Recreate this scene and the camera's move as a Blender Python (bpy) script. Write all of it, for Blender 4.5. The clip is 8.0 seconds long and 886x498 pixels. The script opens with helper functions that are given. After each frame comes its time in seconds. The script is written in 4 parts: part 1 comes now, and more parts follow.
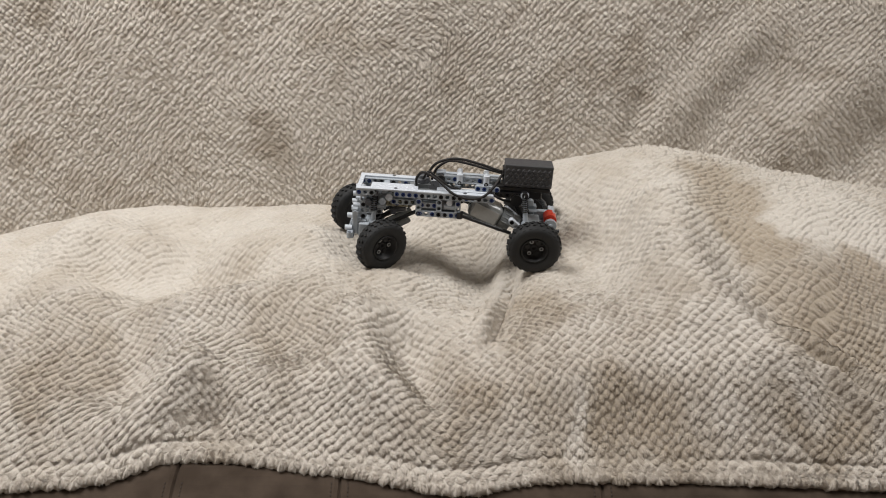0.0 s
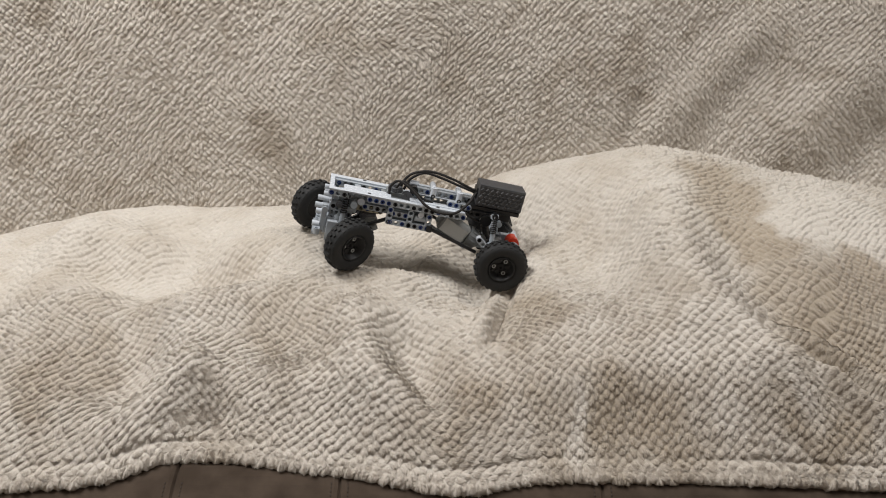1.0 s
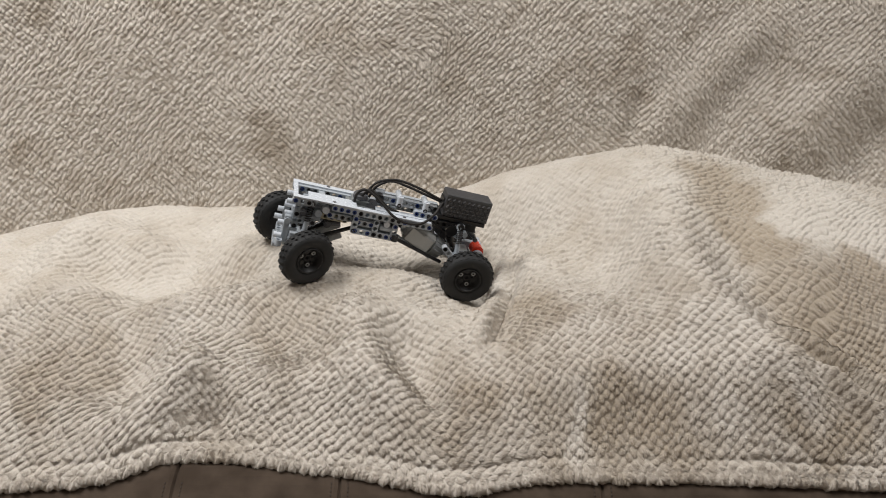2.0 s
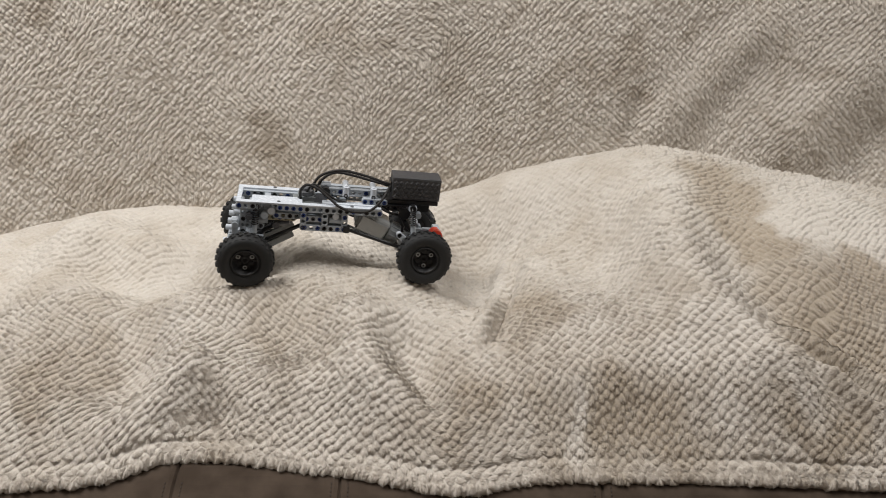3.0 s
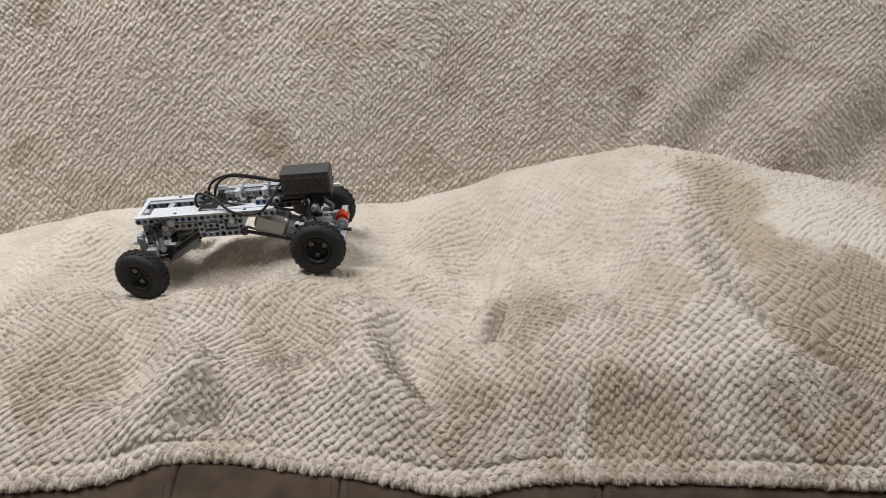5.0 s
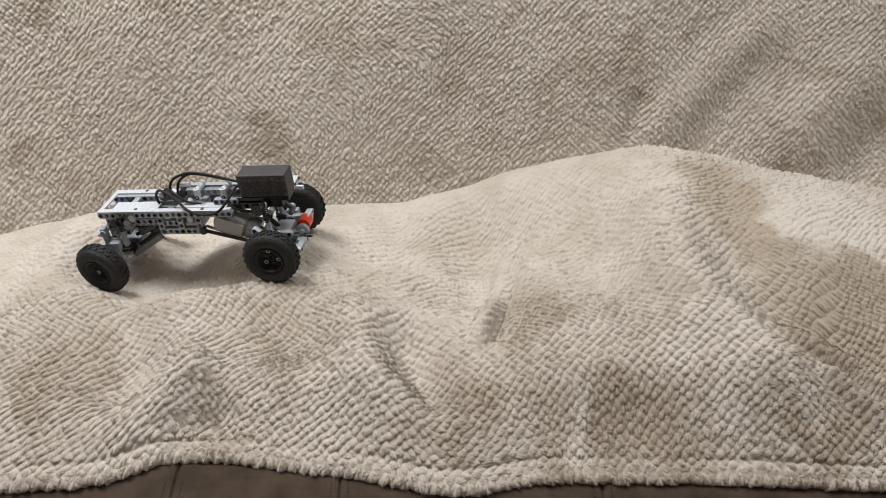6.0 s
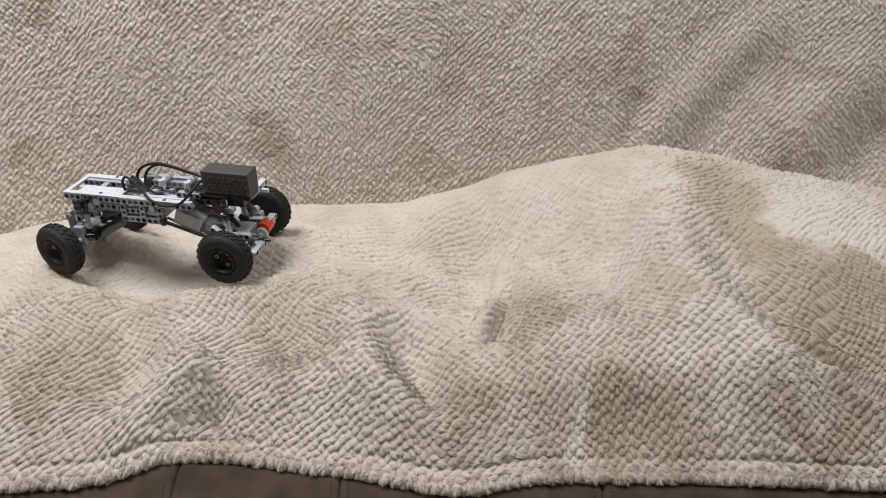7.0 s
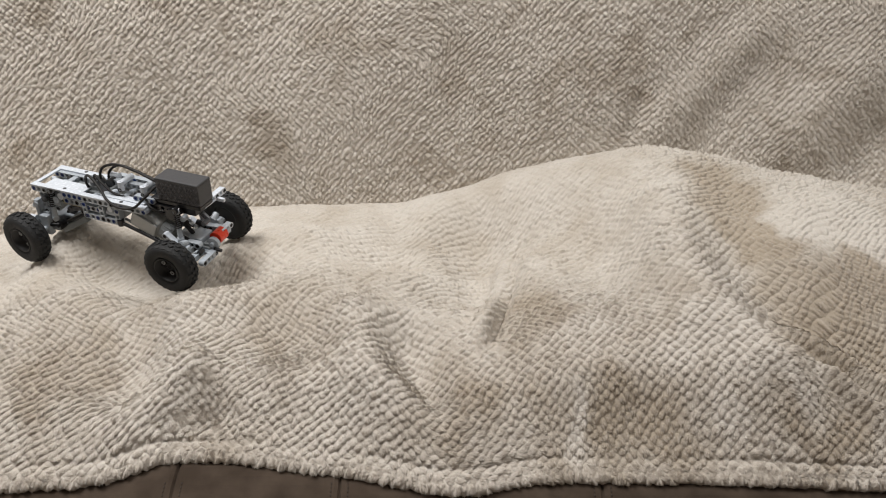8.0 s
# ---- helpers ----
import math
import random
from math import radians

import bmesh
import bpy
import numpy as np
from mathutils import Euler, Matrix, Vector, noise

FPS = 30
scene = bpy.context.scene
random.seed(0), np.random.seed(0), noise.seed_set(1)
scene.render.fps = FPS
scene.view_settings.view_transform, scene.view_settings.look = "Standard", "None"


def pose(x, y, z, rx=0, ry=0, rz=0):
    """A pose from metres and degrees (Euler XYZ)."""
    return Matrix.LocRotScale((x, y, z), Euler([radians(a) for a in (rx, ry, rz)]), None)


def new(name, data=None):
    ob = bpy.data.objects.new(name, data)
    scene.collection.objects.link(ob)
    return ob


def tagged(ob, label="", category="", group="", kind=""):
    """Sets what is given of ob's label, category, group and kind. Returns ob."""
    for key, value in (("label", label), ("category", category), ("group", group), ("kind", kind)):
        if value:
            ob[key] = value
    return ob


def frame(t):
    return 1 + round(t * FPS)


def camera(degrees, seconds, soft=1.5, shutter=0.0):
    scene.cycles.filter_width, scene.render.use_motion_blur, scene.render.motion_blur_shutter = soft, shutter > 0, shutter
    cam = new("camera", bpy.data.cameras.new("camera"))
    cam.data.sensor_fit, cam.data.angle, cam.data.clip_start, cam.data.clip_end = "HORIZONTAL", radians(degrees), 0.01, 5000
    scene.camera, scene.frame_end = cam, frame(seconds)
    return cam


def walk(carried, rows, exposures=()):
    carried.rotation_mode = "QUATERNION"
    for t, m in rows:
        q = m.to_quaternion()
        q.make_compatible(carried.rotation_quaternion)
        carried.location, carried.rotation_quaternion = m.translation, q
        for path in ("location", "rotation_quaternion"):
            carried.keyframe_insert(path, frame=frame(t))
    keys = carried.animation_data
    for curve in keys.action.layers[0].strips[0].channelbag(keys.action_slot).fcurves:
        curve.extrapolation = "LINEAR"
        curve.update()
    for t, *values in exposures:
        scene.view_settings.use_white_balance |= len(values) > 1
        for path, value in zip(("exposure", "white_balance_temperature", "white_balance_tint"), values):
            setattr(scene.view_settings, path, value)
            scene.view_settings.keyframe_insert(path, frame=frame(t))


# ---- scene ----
cam = camera(60, 8.0, soft=0.9, shutter=0.5)
EYE = pose(0, 0, 0.95, 67, 0, 0)
walk(cam, [(0.0, EYE), (8.0, EYE)])

# ---- light ----
world = bpy.data.worlds.new("world")
scene.world = world
world.use_nodes = True
world.node_tree.nodes["Background"].inputs[0].default_value = (0.9, 0.95, 1.0, 1)
world.node_tree.nodes["Background"].inputs[1].default_value = 0.05
scene.view_settings.exposure = 0.0


def unseen_ceiling_lamp(x, y, z, size, watts):
    d = bpy.data.lights.new("unseen_ceiling_light", "AREA")
    d.shape, d.size, d.energy, d.color = "DISK", size, watts, (1.0, 0.985, 0.975)
    ob = new("unseen_ceiling_light", d)
    ob.matrix_basis = pose(x, y, z)
    return tagged(ob, "unseen warm white ceiling light", "lamp")


unseen_ceiling_lamp(-0.92, 0.70, 2.38, 0.90, 39.5)
# extra unseen fill lamp, added to lighten the shadows under the truck
unseen_ceiling_lamp(1.1, 0.66, 2.38, 1.10, 19.0)


def simple(name, color, rough=0.6, metal=0.0):
    m = bpy.data.materials.new(name)
    m.use_nodes = True
    b = m.node_tree.nodes["Principled BSDF"]
    b.inputs["Base Color"].default_value = (*color, 1)
    b.inputs["Roughness"].default_value = rough
    b.inputs["Metallic"].default_value = metal
    return m

def nodes_of(m):
    return m.node_tree.nodes, m.node_tree.links, m.node_tree.nodes["Principled BSDF"]


def ramp(n, stops):
    r = n.new("ShaderNodeValToRGB")
    for k, (p, c) in enumerate(stops):
        e = r.color_ramp.elements[k] if k < 2 else r.color_ramp.elements.new(p)
        e.position, e.color = p, (*c, 1)
    return r


def fleece(name, stops, fine, low=None, high=None):
    """Plush polyester: nap patches, on the seat with painted light too, streaks from tuft to tuft, a velvet sheen."""
    m = simple(name, stops[0][1], 0.95)
    n, l, b = nodes_of(m)
    geo = n.new("ShaderNodeNewGeometry")
    big = n.new("ShaderNodeTexNoise")
    big.inputs["Scale"].default_value, big.inputs["Detail"].default_value, big.inputs["Distortion"].default_value = 15, 4, 0.8
    small = n.new("ShaderNodeTexNoise")
    small.inputs["Scale"].default_value, small.inputs["Detail"].default_value = 160, 3
    mix = n.new("ShaderNodeMath")
    mix.operation = "MULTIPLY_ADD"
    mix.inputs[1].default_value = 0.3
    half = n.new("ShaderNodeMath")
    half.operation = "MULTIPLY"
    half.inputs[1].default_value = 0.7
    patch = n.new("ShaderNodeMapRange")
    patch.interpolation_type = "SMOOTHSTEP"
    if low is not None:
        patch.inputs["From Min"].default_value, patch.inputs["From Max"].default_value = low, high
    shift = n.new("ShaderNodeVectorMath")
    shift.inputs[1].default_value = (7.3, 4.2, 2.6)
    l.new(geo.outputs["Position"], shift.inputs[0])
    l.new(shift.outputs[0], big.inputs["Vector"])
    l.new(geo.outputs["Position"], small.inputs["Vector"])
    l.new(big.outputs["Fac"], patch.inputs["Value"])
    # the seat cloth reads its nap tone and painted light from this attribute
    nap_light = n.new("ShaderNodeAttribute")
    nap_light.attribute_name = "nap_light"
    l.new(nap_light.outputs["Fac"] if low is None else patch.outputs["Result"], half.inputs[0])
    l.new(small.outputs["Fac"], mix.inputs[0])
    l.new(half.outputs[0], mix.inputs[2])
    r = ramp(n, stops)
    if fine:
        one = n.new("ShaderNodeMath")
        one.operation = "MULTIPLY_ADD"
        one.inputs[1].default_value, one.inputs[2].default_value = 0.5, -0.25
        add = n.new("ShaderNodeMath")
        l.new(geo.outputs["Random Per Island"], one.inputs[0])
        l.new(mix.outputs[0], add.inputs[0])
        l.new(one.outputs[0], add.inputs[1])
        l.new(add.outputs[0], r.inputs[0])
    else:
        l.new(mix.outputs[0], r.inputs[0])
        fuzz = n.new("ShaderNodeTexNoise")
        fuzz.inputs["Scale"].default_value, fuzz.inputs["Detail"].default_value, fuzz.inputs["Roughness"].default_value = 620, 4, 0.65
        l.new(geo.outputs["Position"], fuzz.inputs["Vector"])
        bp = n.new("ShaderNodeBump")
        bp.inputs["Strength"].default_value, bp.inputs["Distance"].default_value = 0.9, 0.0016
        l.new(fuzz.outputs["Fac"], bp.inputs["Height"])
        l.new(bp.outputs["Normal"], b.inputs["Normal"])
    l.new(r.outputs[0], b.inputs["Base Color"])
    b.inputs["Sheen Weight"].default_value, b.inputs["Sheen Roughness"].default_value = 0.45, 0.4
    b.inputs["Specular IOR Level"].default_value = 0.2
    if fine:
        # light passes through the thin fibres
        thin, both, out = n.new("ShaderNodeBsdfTranslucent"), n.new("ShaderNodeMixShader"), n["Material Output"]
        both.inputs[0].default_value = 0.22
        l.new(r.outputs[0], thin.inputs["Color"])
        l.new(b.outputs[0], both.inputs[1])
        l.new(thin.outputs[0], both.inputs[2])
        l.new(both.outputs[0], out.inputs["Surface"])
    return m


GROUND = ((0.05, (0.44, 0.366, 0.278)), (0.95, (0.71, 0.66, 0.59)))
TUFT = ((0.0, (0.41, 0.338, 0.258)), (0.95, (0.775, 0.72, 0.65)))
M_FLEECE = fleece("fleece_ground", GROUND, False)
M_PILE = fleece("fleece_pile", TUFT, True)
M_BACK_FLEECE = fleece("back_fleece_ground", GROUND, False, 0.12, 0.55)
M_BACK_PILE = fleece("back_fleece_pile", TUFT, True, 0.12, 0.55)
M_STITCH = simple("thread", (0.045, 0.033, 0.025), 0.8)
M_FLOOR = simple("floor_wood", (0.16, 0.10, 0.06), 0.5)


def suede():
    m = simple("sofa_suede", (0.06, 0.045, 0.036), 0.9)
    n, l, b = nodes_of(m)
    geo = n.new("ShaderNodeNewGeometry")
    tex = n.new("ShaderNodeTexNoise")
    tex.inputs["Scale"].default_value, tex.inputs["Detail"].default_value = 26, 8
    l.new(geo.outputs["Position"], tex.inputs["Vector"])
    r = ramp(n, ((0.35, (0.05, 0.036, 0.026)), (0.65, (0.085, 0.063, 0.047))))
    l.new(tex.outputs["Fac"], r.inputs[0])
    l.new(r.outputs[0], b.inputs["Base Color"])
    fine = n.new("ShaderNodeTexNoise")
    fine.inputs["Scale"].default_value = 1400
    l.new(geo.outputs["Position"], fine.inputs["Vector"])
    bp = n.new("ShaderNodeBump")
    bp.inputs["Strength"].default_value, bp.inputs["Distance"].default_value = 0.4, 0.0006
    l.new(fine.outputs["Fac"], bp.inputs["Height"])
    l.new(bp.outputs["Normal"], b.inputs["Normal"])
    b.inputs["Specular IOR Level"].default_value = 0.15
    return m


M_SOFA = suede()
M_WALL = simple("paint", (0.68, 0.66, 0.63), 0.8)


def plastic(name, color, rough=0.28, wear=0.025):
    """Moulded plastic: faint mottling, fine scuffs in the gloss."""
    m = simple(name, color, rough)
    n, l, b = nodes_of(m)
    tc = n.new("ShaderNodeTexCoord")
    tex = n.new("ShaderNodeTexNoise")
    tex.inputs["Scale"].default_value, tex.inputs["Detail"].default_value = 260, 4
    l.new(tc.outputs["Object"], tex.inputs["Vector"])
    r = ramp(n, ((0.3, tuple(c * (1 - wear) for c in color)), (0.7, tuple(min(1, c * (1 + wear)) for c in color))))
    l.new(tex.outputs["Fac"], r.inputs[0])
    l.new(r.outputs[0], b.inputs["Base Color"])
    g = n.new("ShaderNodeMapRange")
    g.inputs["To Min"].default_value, g.inputs["To Max"].default_value = rough * 0.75, rough * 1.35
    l.new(tex.outputs["Fac"], g.inputs["Value"])
    l.new(g.outputs["Result"], b.inputs["Roughness"])
    return m


M_TYRE = plastic("rubber", (0.012, 0.0125, 0.013), 0.7, 0.25)
M_RIM = plastic("black_rim", (0.009, 0.009, 0.010), 0.5)
M_GREY = plastic("light_grey_plastic", (0.38, 0.415, 0.45))
M_WHITE = plastic("pale_grey_plastic", (0.60, 0.64, 0.69), 0.25)
M_MID = plastic("mid_grey_plastic", (0.22, 0.235, 0.24))
M_MOTOR = plastic("motor_grey", (0.34, 0.35, 0.345), 0.12)
M_MOTOR.node_tree.nodes["Principled BSDF"].inputs["Coat Weight"].default_value = 0.8
M_DARK = plastic("dark_grey_plastic", (0.085, 0.088, 0.095))
M_BOX = plastic("box_grey", (0.05, 0.05, 0.053), 0.5)
M_BLACK = plastic("black_plastic", (0.012, 0.012, 0.013), 0.3)
M_CABLE = plastic("cable_rubber", (0.010, 0.008, 0.007), 0.6)
M_BLUE = plastic("blue_plastic", (0.015, 0.04, 0.16))
M_TAN = plastic("tan_plastic", (0.42, 0.38, 0.27))
M_RED = plastic("red_plastic", (0.75, 0.05, 0.015))
M_SILVER = plastic("pale_pin", (0.42, 0.43, 0.43), 0.3)


CREST = ((-1.2, 0.47), (-0.671, 0.512), (-0.617, 0.527), (-0.554, 0.543), (-0.476, 0.554), (-0.408, 0.558), (-0.281, 0.559), (-0.155, 0.559), (-0.079, 0.561), (0.013, 0.587), (0.096, 0.616), (0.177, 0.637), (0.258, 0.646), (0.34, 0.646), (0.407, 0.633), (0.493, 0.611), (0.655, 0.585), (1.2, 0.53))
HEM = ((-1.2, 0.6182), (-0.44, 0.6182), (-0.368, 0.6211), (-0.325, 0.6294), (-0.301, 0.6437), (-0.281, 0.6527), (-0.24, 0.6513), (-0.193, 0.6464), (-0.134, 0.6375), (-0.082, 0.6316), (-0.047, 0.6235), (-0.013, 0.6163), (0.026, 0.6144), (0.065, 0.6211), (0.105, 0.6273), (0.179, 0.6267), (0.291, 0.6251), (0.375, 0.6211), (0.44, 0.6182), (1.2, 0.6182))
# ---- the blanket's form ----
def sstep(a, b, t):
    t = np.clip((t - a) / (b - a), 0, 1)
    return t * t * (3 - 2 * t)


def fold(x, y, line, width, amp, right=1.0, taper=0.03):
    """A fold along a bent line, fading at its ends; right scales the slope on the right of the way along it."""
    p = np.array(line, dtype=float)
    seg = np.hypot(*(p[1:] - p[:-1]).T)
    total, gone = seg.sum(), 0.0
    best, side, along = np.full(np.shape(x), 9.0), np.zeros(np.shape(x)), np.zeros(np.shape(x))
    for (ax, ay), (bx, by), length in zip(p, p[1:], seg):
        dx, dy = (bx - ax) / length, (by - ay) / length
        u = np.clip((x - ax) * dx + (y - ay) * dy, 0, length)
        ex, ey = x - ax - u * dx, y - ay - u * dy
        d = np.hypot(ex, ey)
        near = d < best
        best = np.where(near, d, best)
        side = np.where(near, dx * ey - dy * ex, side)
        along = np.where(near, gone + u, along)
        gone += length
    v = np.where(side < 0, best * right, best)
    ends = sstep(0, taper, along) * (1 - sstep(total - taper, total, along))
    return amp * np.exp(-(v / width) ** 2) * ends


def bump(x, y, cx, cy, sx, sy, amp):
    return amp * np.exp(-((x - cx) / sx) ** 2 - ((y - cy) / sy) ** 2)


def smooth_curve(points, span):
    """Heights along x through a few control points, rounded."""
    k = np.linspace(-1.2, 1.2, 481)
    z = np.interp(k, [p[0] for p in points], [p[1] for p in points])
    w = np.hanning(span + 2)[1:-1]
    z = np.convolve(np.pad(z, span // 2, "edge"), w / w.sum(), "valid")
    return lambda x: np.interp(x, k, z)


crest_at = smooth_curve(CREST, 17)
hem_at = smooth_curve(HEM, 11)


def sofa_top(y):
    """The seat cushion: flat, with a rounded front edge."""
    d = np.clip(0.66 - y, 0, 0.0999)
    return 0.338 + np.sqrt(0.1 ** 2 - d ** 2)


PRESS = ((-0.56, 0.9, 0.115, -0.0133), (-0.49, 0.9, 0.115, 0.0138), (-0.42, 0.9, 0.115, -0.0094), (-0.35, 0.9, 0.115, -0.0269), (-0.28, 0.9, 0.115, 0.0002), (-0.21, 0.9, 0.115, 0.0076), (-0.14, 0.9, 0.115, 0.0072), (-0.07, 0.9, 0.115, -0.0166), (0, 0.9, 0.115, -0.0275), (0.07, 0.9, 0.115, -0.0682), (0.14, 0.9, 0.115, -0.0146), (0.2, 0.9, 0.115, -0.0572), (-0.09, 1.0, 0.065, 0.0015), (-0.02, 1.0, 0.065, -0.0129), (0.05, 1.0, 0.065, -0.0318), (0.12, 1.0, 0.065, -0.0368), (-0.4, 0.82, 0.05, 0.0167), (-0.3, 0.82, 0.05, 0.0121), (-0.22, 0.82, 0.05, 0.0056), (-0.14, 0.82, 0.05, 0.0214), (-0.06, 0.82, 0.05, 0.0284))

SAG = ((-0.34, 0.78, 0.0092), (-0.285, 0.78, 0.0018), (-0.23, 0.78, -0.0072), (-0.175, 0.78, -0.0161), (-0.12, 0.78, -0.0054), (-0.45, 0.83, 0.0049), (-0.395, 0.83, 0.0077), (-0.34, 0.83, 0.0198), (-0.23, 0.83, 0.0126), (-0.175, 0.83, -0.0033), (-0.12, 0.83, -0.0141), (-0.065, 0.83, -0.0137), (-0.01, 0.83, -0.0106), (0.045, 0.83, 0.0079), (0.155, 0.83, 0.0014), (-0.395, 0.88, 0.0067), (-0.34, 0.88, -0.0016), (-0.285, 0.88, -0.0344), (-0.23, 0.88, -0.0162), (-0.175, 0.88, -0.0015), (-0.12, 0.88, 0.0027), (-0.065, 0.88, 0.0219), (-0.01, 0.88, 0.0057), (0.045, 0.88, -0.0094), (0.1, 0.88, 0.0112), (-0.56, 0.93, -0.0054), (-0.505, 0.93, 0.0082), (-0.45, 0.93, -0.0065), (-0.395, 0.93, 0.004), (-0.34, 0.93, -0.0048), (-0.285, 0.93, 0.013), (-0.12, 0.93, -0.0074), (-0.01, 0.93, 0.0028), (0.045, 0.93, -0.0072), (0.1, 0.93, 0.0102), (-0.505, 0.98, 0.0181), (-0.45, 0.98, 0.0054), (-0.395, 0.98, 0.0131), (-0.34, 0.98, -0.0065), (-0.285, 0.98, 0.0013), (-0.175, 0.98, 0.0059), (-0.12, 0.98, -0.0034), (-0.01, 0.98, 0.0045), (0.045, 0.98, -0.0027), (0.1, 0.98, -0.007), (-0.505, 1.03, 0.0043), (-0.395, 1.03, -0.021), (-0.34, 1.03, -0.0072), (-0.285, 1.03, -0.0042), (-0.23, 1.03, -0.0074), (-0.175, 1.03, -0.0083), (-0.065, 1.03, -0.004), (-0.01, 1.03, 0.0035), (0.045, 1.03, -0.0123), (-0.285, 0.83, 0.0053), (0.1, 0.83, 0.002), (-0.505, 0.88, 0.0013), (0.155, 0.88, -0.0035), (-0.065, 0.93, -0.0158), (0.155, 0.93, -0.0016), (-0.065, 0.98, 0.003), (-0.45, 1.03, -0.0026), (-0.12, 1.03, 0.0013))  # the dents that the load has left


def seat_height(x, y):
    rise = np.sin(np.pi / 2 * np.clip((y - 0.60) / 0.48, 0, 1)) ** 0.8
    z = sofa_top(y) + 0.013 + (crest_at(x) - 0.451) * rise
    z = z - 3.5 * np.clip(y - 1.06, 0, 1) ** 2
    # the stuffed forms under the cloth, and the hollows between them
    for cx, cy, sy, amp in PRESS:
        z = z + bump(x, y, cx, cy, 0.06, sy, amp)
    z = z + bump(x, y, -0.05, 1.02, 0.10, 0.05, -0.006)
    for cx, cy, amp in SAG:
        z = z + bump(x, y, cx, cy, 0.045, 0.042, amp)
    # the dip between the first two humps, and the lit bank beyond it
    z = z + fold(x, y, ((-0.52, 0.93), (-0.415, 0.885), (-0.352, 0.80), (-0.345, 0.72), (-0.39, 0.665)), 0.042, -0.024, 1.0, 0.06)
    z = z + fold(x, y, ((-0.29, 0.84), (-0.285, 0.755), (-0.305, 0.69)), 0.040, 0.008, 1.0, 0.05)
    # the lobe that hangs over the front edge, and the dark hollow beside it
    z = z + fold(x, y, ((-0.235, 0.730), (-0.275, 0.690), (-0.315, 0.652), (-0.345, 0.610)), 0.038, 0.035, 1.2, 0.05)
    z = z + fold(x, y, ((-0.215, 0.690), (-0.255, 0.668), (-0.290, 0.632)), 0.024, -0.040, 1.0, 0.025)
    z = z + fold(x, y, ((-0.175, 0.745), (-0.185, 0.655)), 0.028, 0.006, 1.0, 0.04)
    # the long fold from the middle hump down to the hem
    z = z + fold(x, y, ((-0.120, 0.830), (-0.082, 0.705), (-0.044, 0.650), (-0.015, 0.615)), 0.034, 0.030, 0.9, 0.05)
    z = z + fold(x, y, ((-0.062, 0.800), (-0.026, 0.715), (0.010, 0.650)), 0.028, -0.026, 1.0, 0.05)
    # the sharp crease, its overlapping fold and its furrow
    z = z + fold(x, y, ((0.114, 1.03), (0.086, 0.976), (0.060, 0.835), (0.031, 0.725)), 0.009, 0.013, 1.0, 0.06)
    z = z + fold(x, y, ((0.108, 0.955), (0.078, 0.835), (0.046, 0.720)), 0.008, -0.012, 1.0, 0.06)
    z = z + fold(x, y, ((-0.035, 1.03), (0.015, 0.99), (0.045, 0.93)), 0.035, -0.008, 1.0, 0.04)
    # the lit ridge of the big hill, its long valley and the parallel folds
    z = z + fold(x, y, ((0.270, 0.990), (0.272, 0.851), (0.290, 0.745), (0.345, 0.698), (0.415, 0.668)), 0.034, 0.020, 1.0, 0.06)
    z = z + fold(x, y, ((0.350, 0.920), (0.352, 0.830), (0.378, 0.757), (0.440, 0.715), (0.520, 0.690)), 0.040, -0.028, 1.0, 0.06)
    z = z + fold(x, y, ((0.340, 0.765), (0.415, 0.728), (0.475, 0.688), (0.560, 0.650)), 0.011, 0.018, 1.5, 0.06)
    z = z + fold(x, y, ((0.370, 0.728), (0.425, 0.697), (0.478, 0.665), (0.560, 0.628)), 0.012, -0.012, 1.0, 0.05)
    z = z + fold(x, y, ((0.385, 0.704), (0.424, 0.674), (0.465, 0.645), (0.560, 0.610)), 0.012, 0.021, 1.5, 0.04)
    z = z + fold(x, y, ((0.420, 0.650), (0.540, 0.622)), 0.014, 0.008, 1.0, 0.05)
    z = z + bump(x, y, 0.385, 0.955, 0.060, 0.070, -0.020) + bump(x, y, 0.53, 0.93, 0.10, 0.08, 0.008)
    z = z + fold(x, y, ((0.128, 0.720), (0.136, 0.640)), 0.026, 0.007, 1.0, 0.04) + fold(x, y, ((0.185, 0.70), (0.235, 0.635)), 0.030, -0.010, 1.0, 0.04)
    z = z + fold(x, y, ((0.290, 0.69), (0.312, 0.635)), 0.024, 0.008, 1.0, 0.04)
    # slack
    z = z + 0.0022 * np.sin(21 * x + 9 * y + 1.0) * np.sin(17 * y - 6 * x) + 0.0016 * np.sin(47 * x - 31 * y) * np.sin(13 * x + 38 * y + 2)
    # the hem lies on the cushion
    low = sofa_top(y) + 0.006
    z = low + (z - low) * sstep(-0.01, 0.07, y - hem_at(x))
    return np.maximum(z, low)


def mesh_from_arrays(name, co, faces, material, smooth):
    n = faces.shape[1]
    me = bpy.data.meshes.new(name)
    me.vertices.add(len(co))
    me.vertices.foreach_set("co", np.ascontiguousarray(co, dtype=np.float32).reshape(-1))
    me.loops.add(faces.size)
    me.loops.foreach_set("vertex_index", np.ascontiguousarray(faces, dtype=np.int32).reshape(-1))
    me.polygons.add(len(faces))
    me.polygons.foreach_set("loop_start", np.arange(0, faces.size, n, dtype=np.int32))
    me.polygons.foreach_set("use_smooth", np.full(len(faces), smooth))
    me.update(calc_edges=True)
    me.materials.append(material)
    return new(name, me)


def grid_faces(n, m):
    i = np.arange(n * m).reshape(n, m)
    return np.stack([i[:-1, :-1], i[:-1, 1:], i[1:, 1:], i[1:, :-1]], -1).reshape(-1, 4)


def unit(a):
    return a / np.maximum(np.linalg.norm(a, axis=-1, keepdims=True), 1e-9)


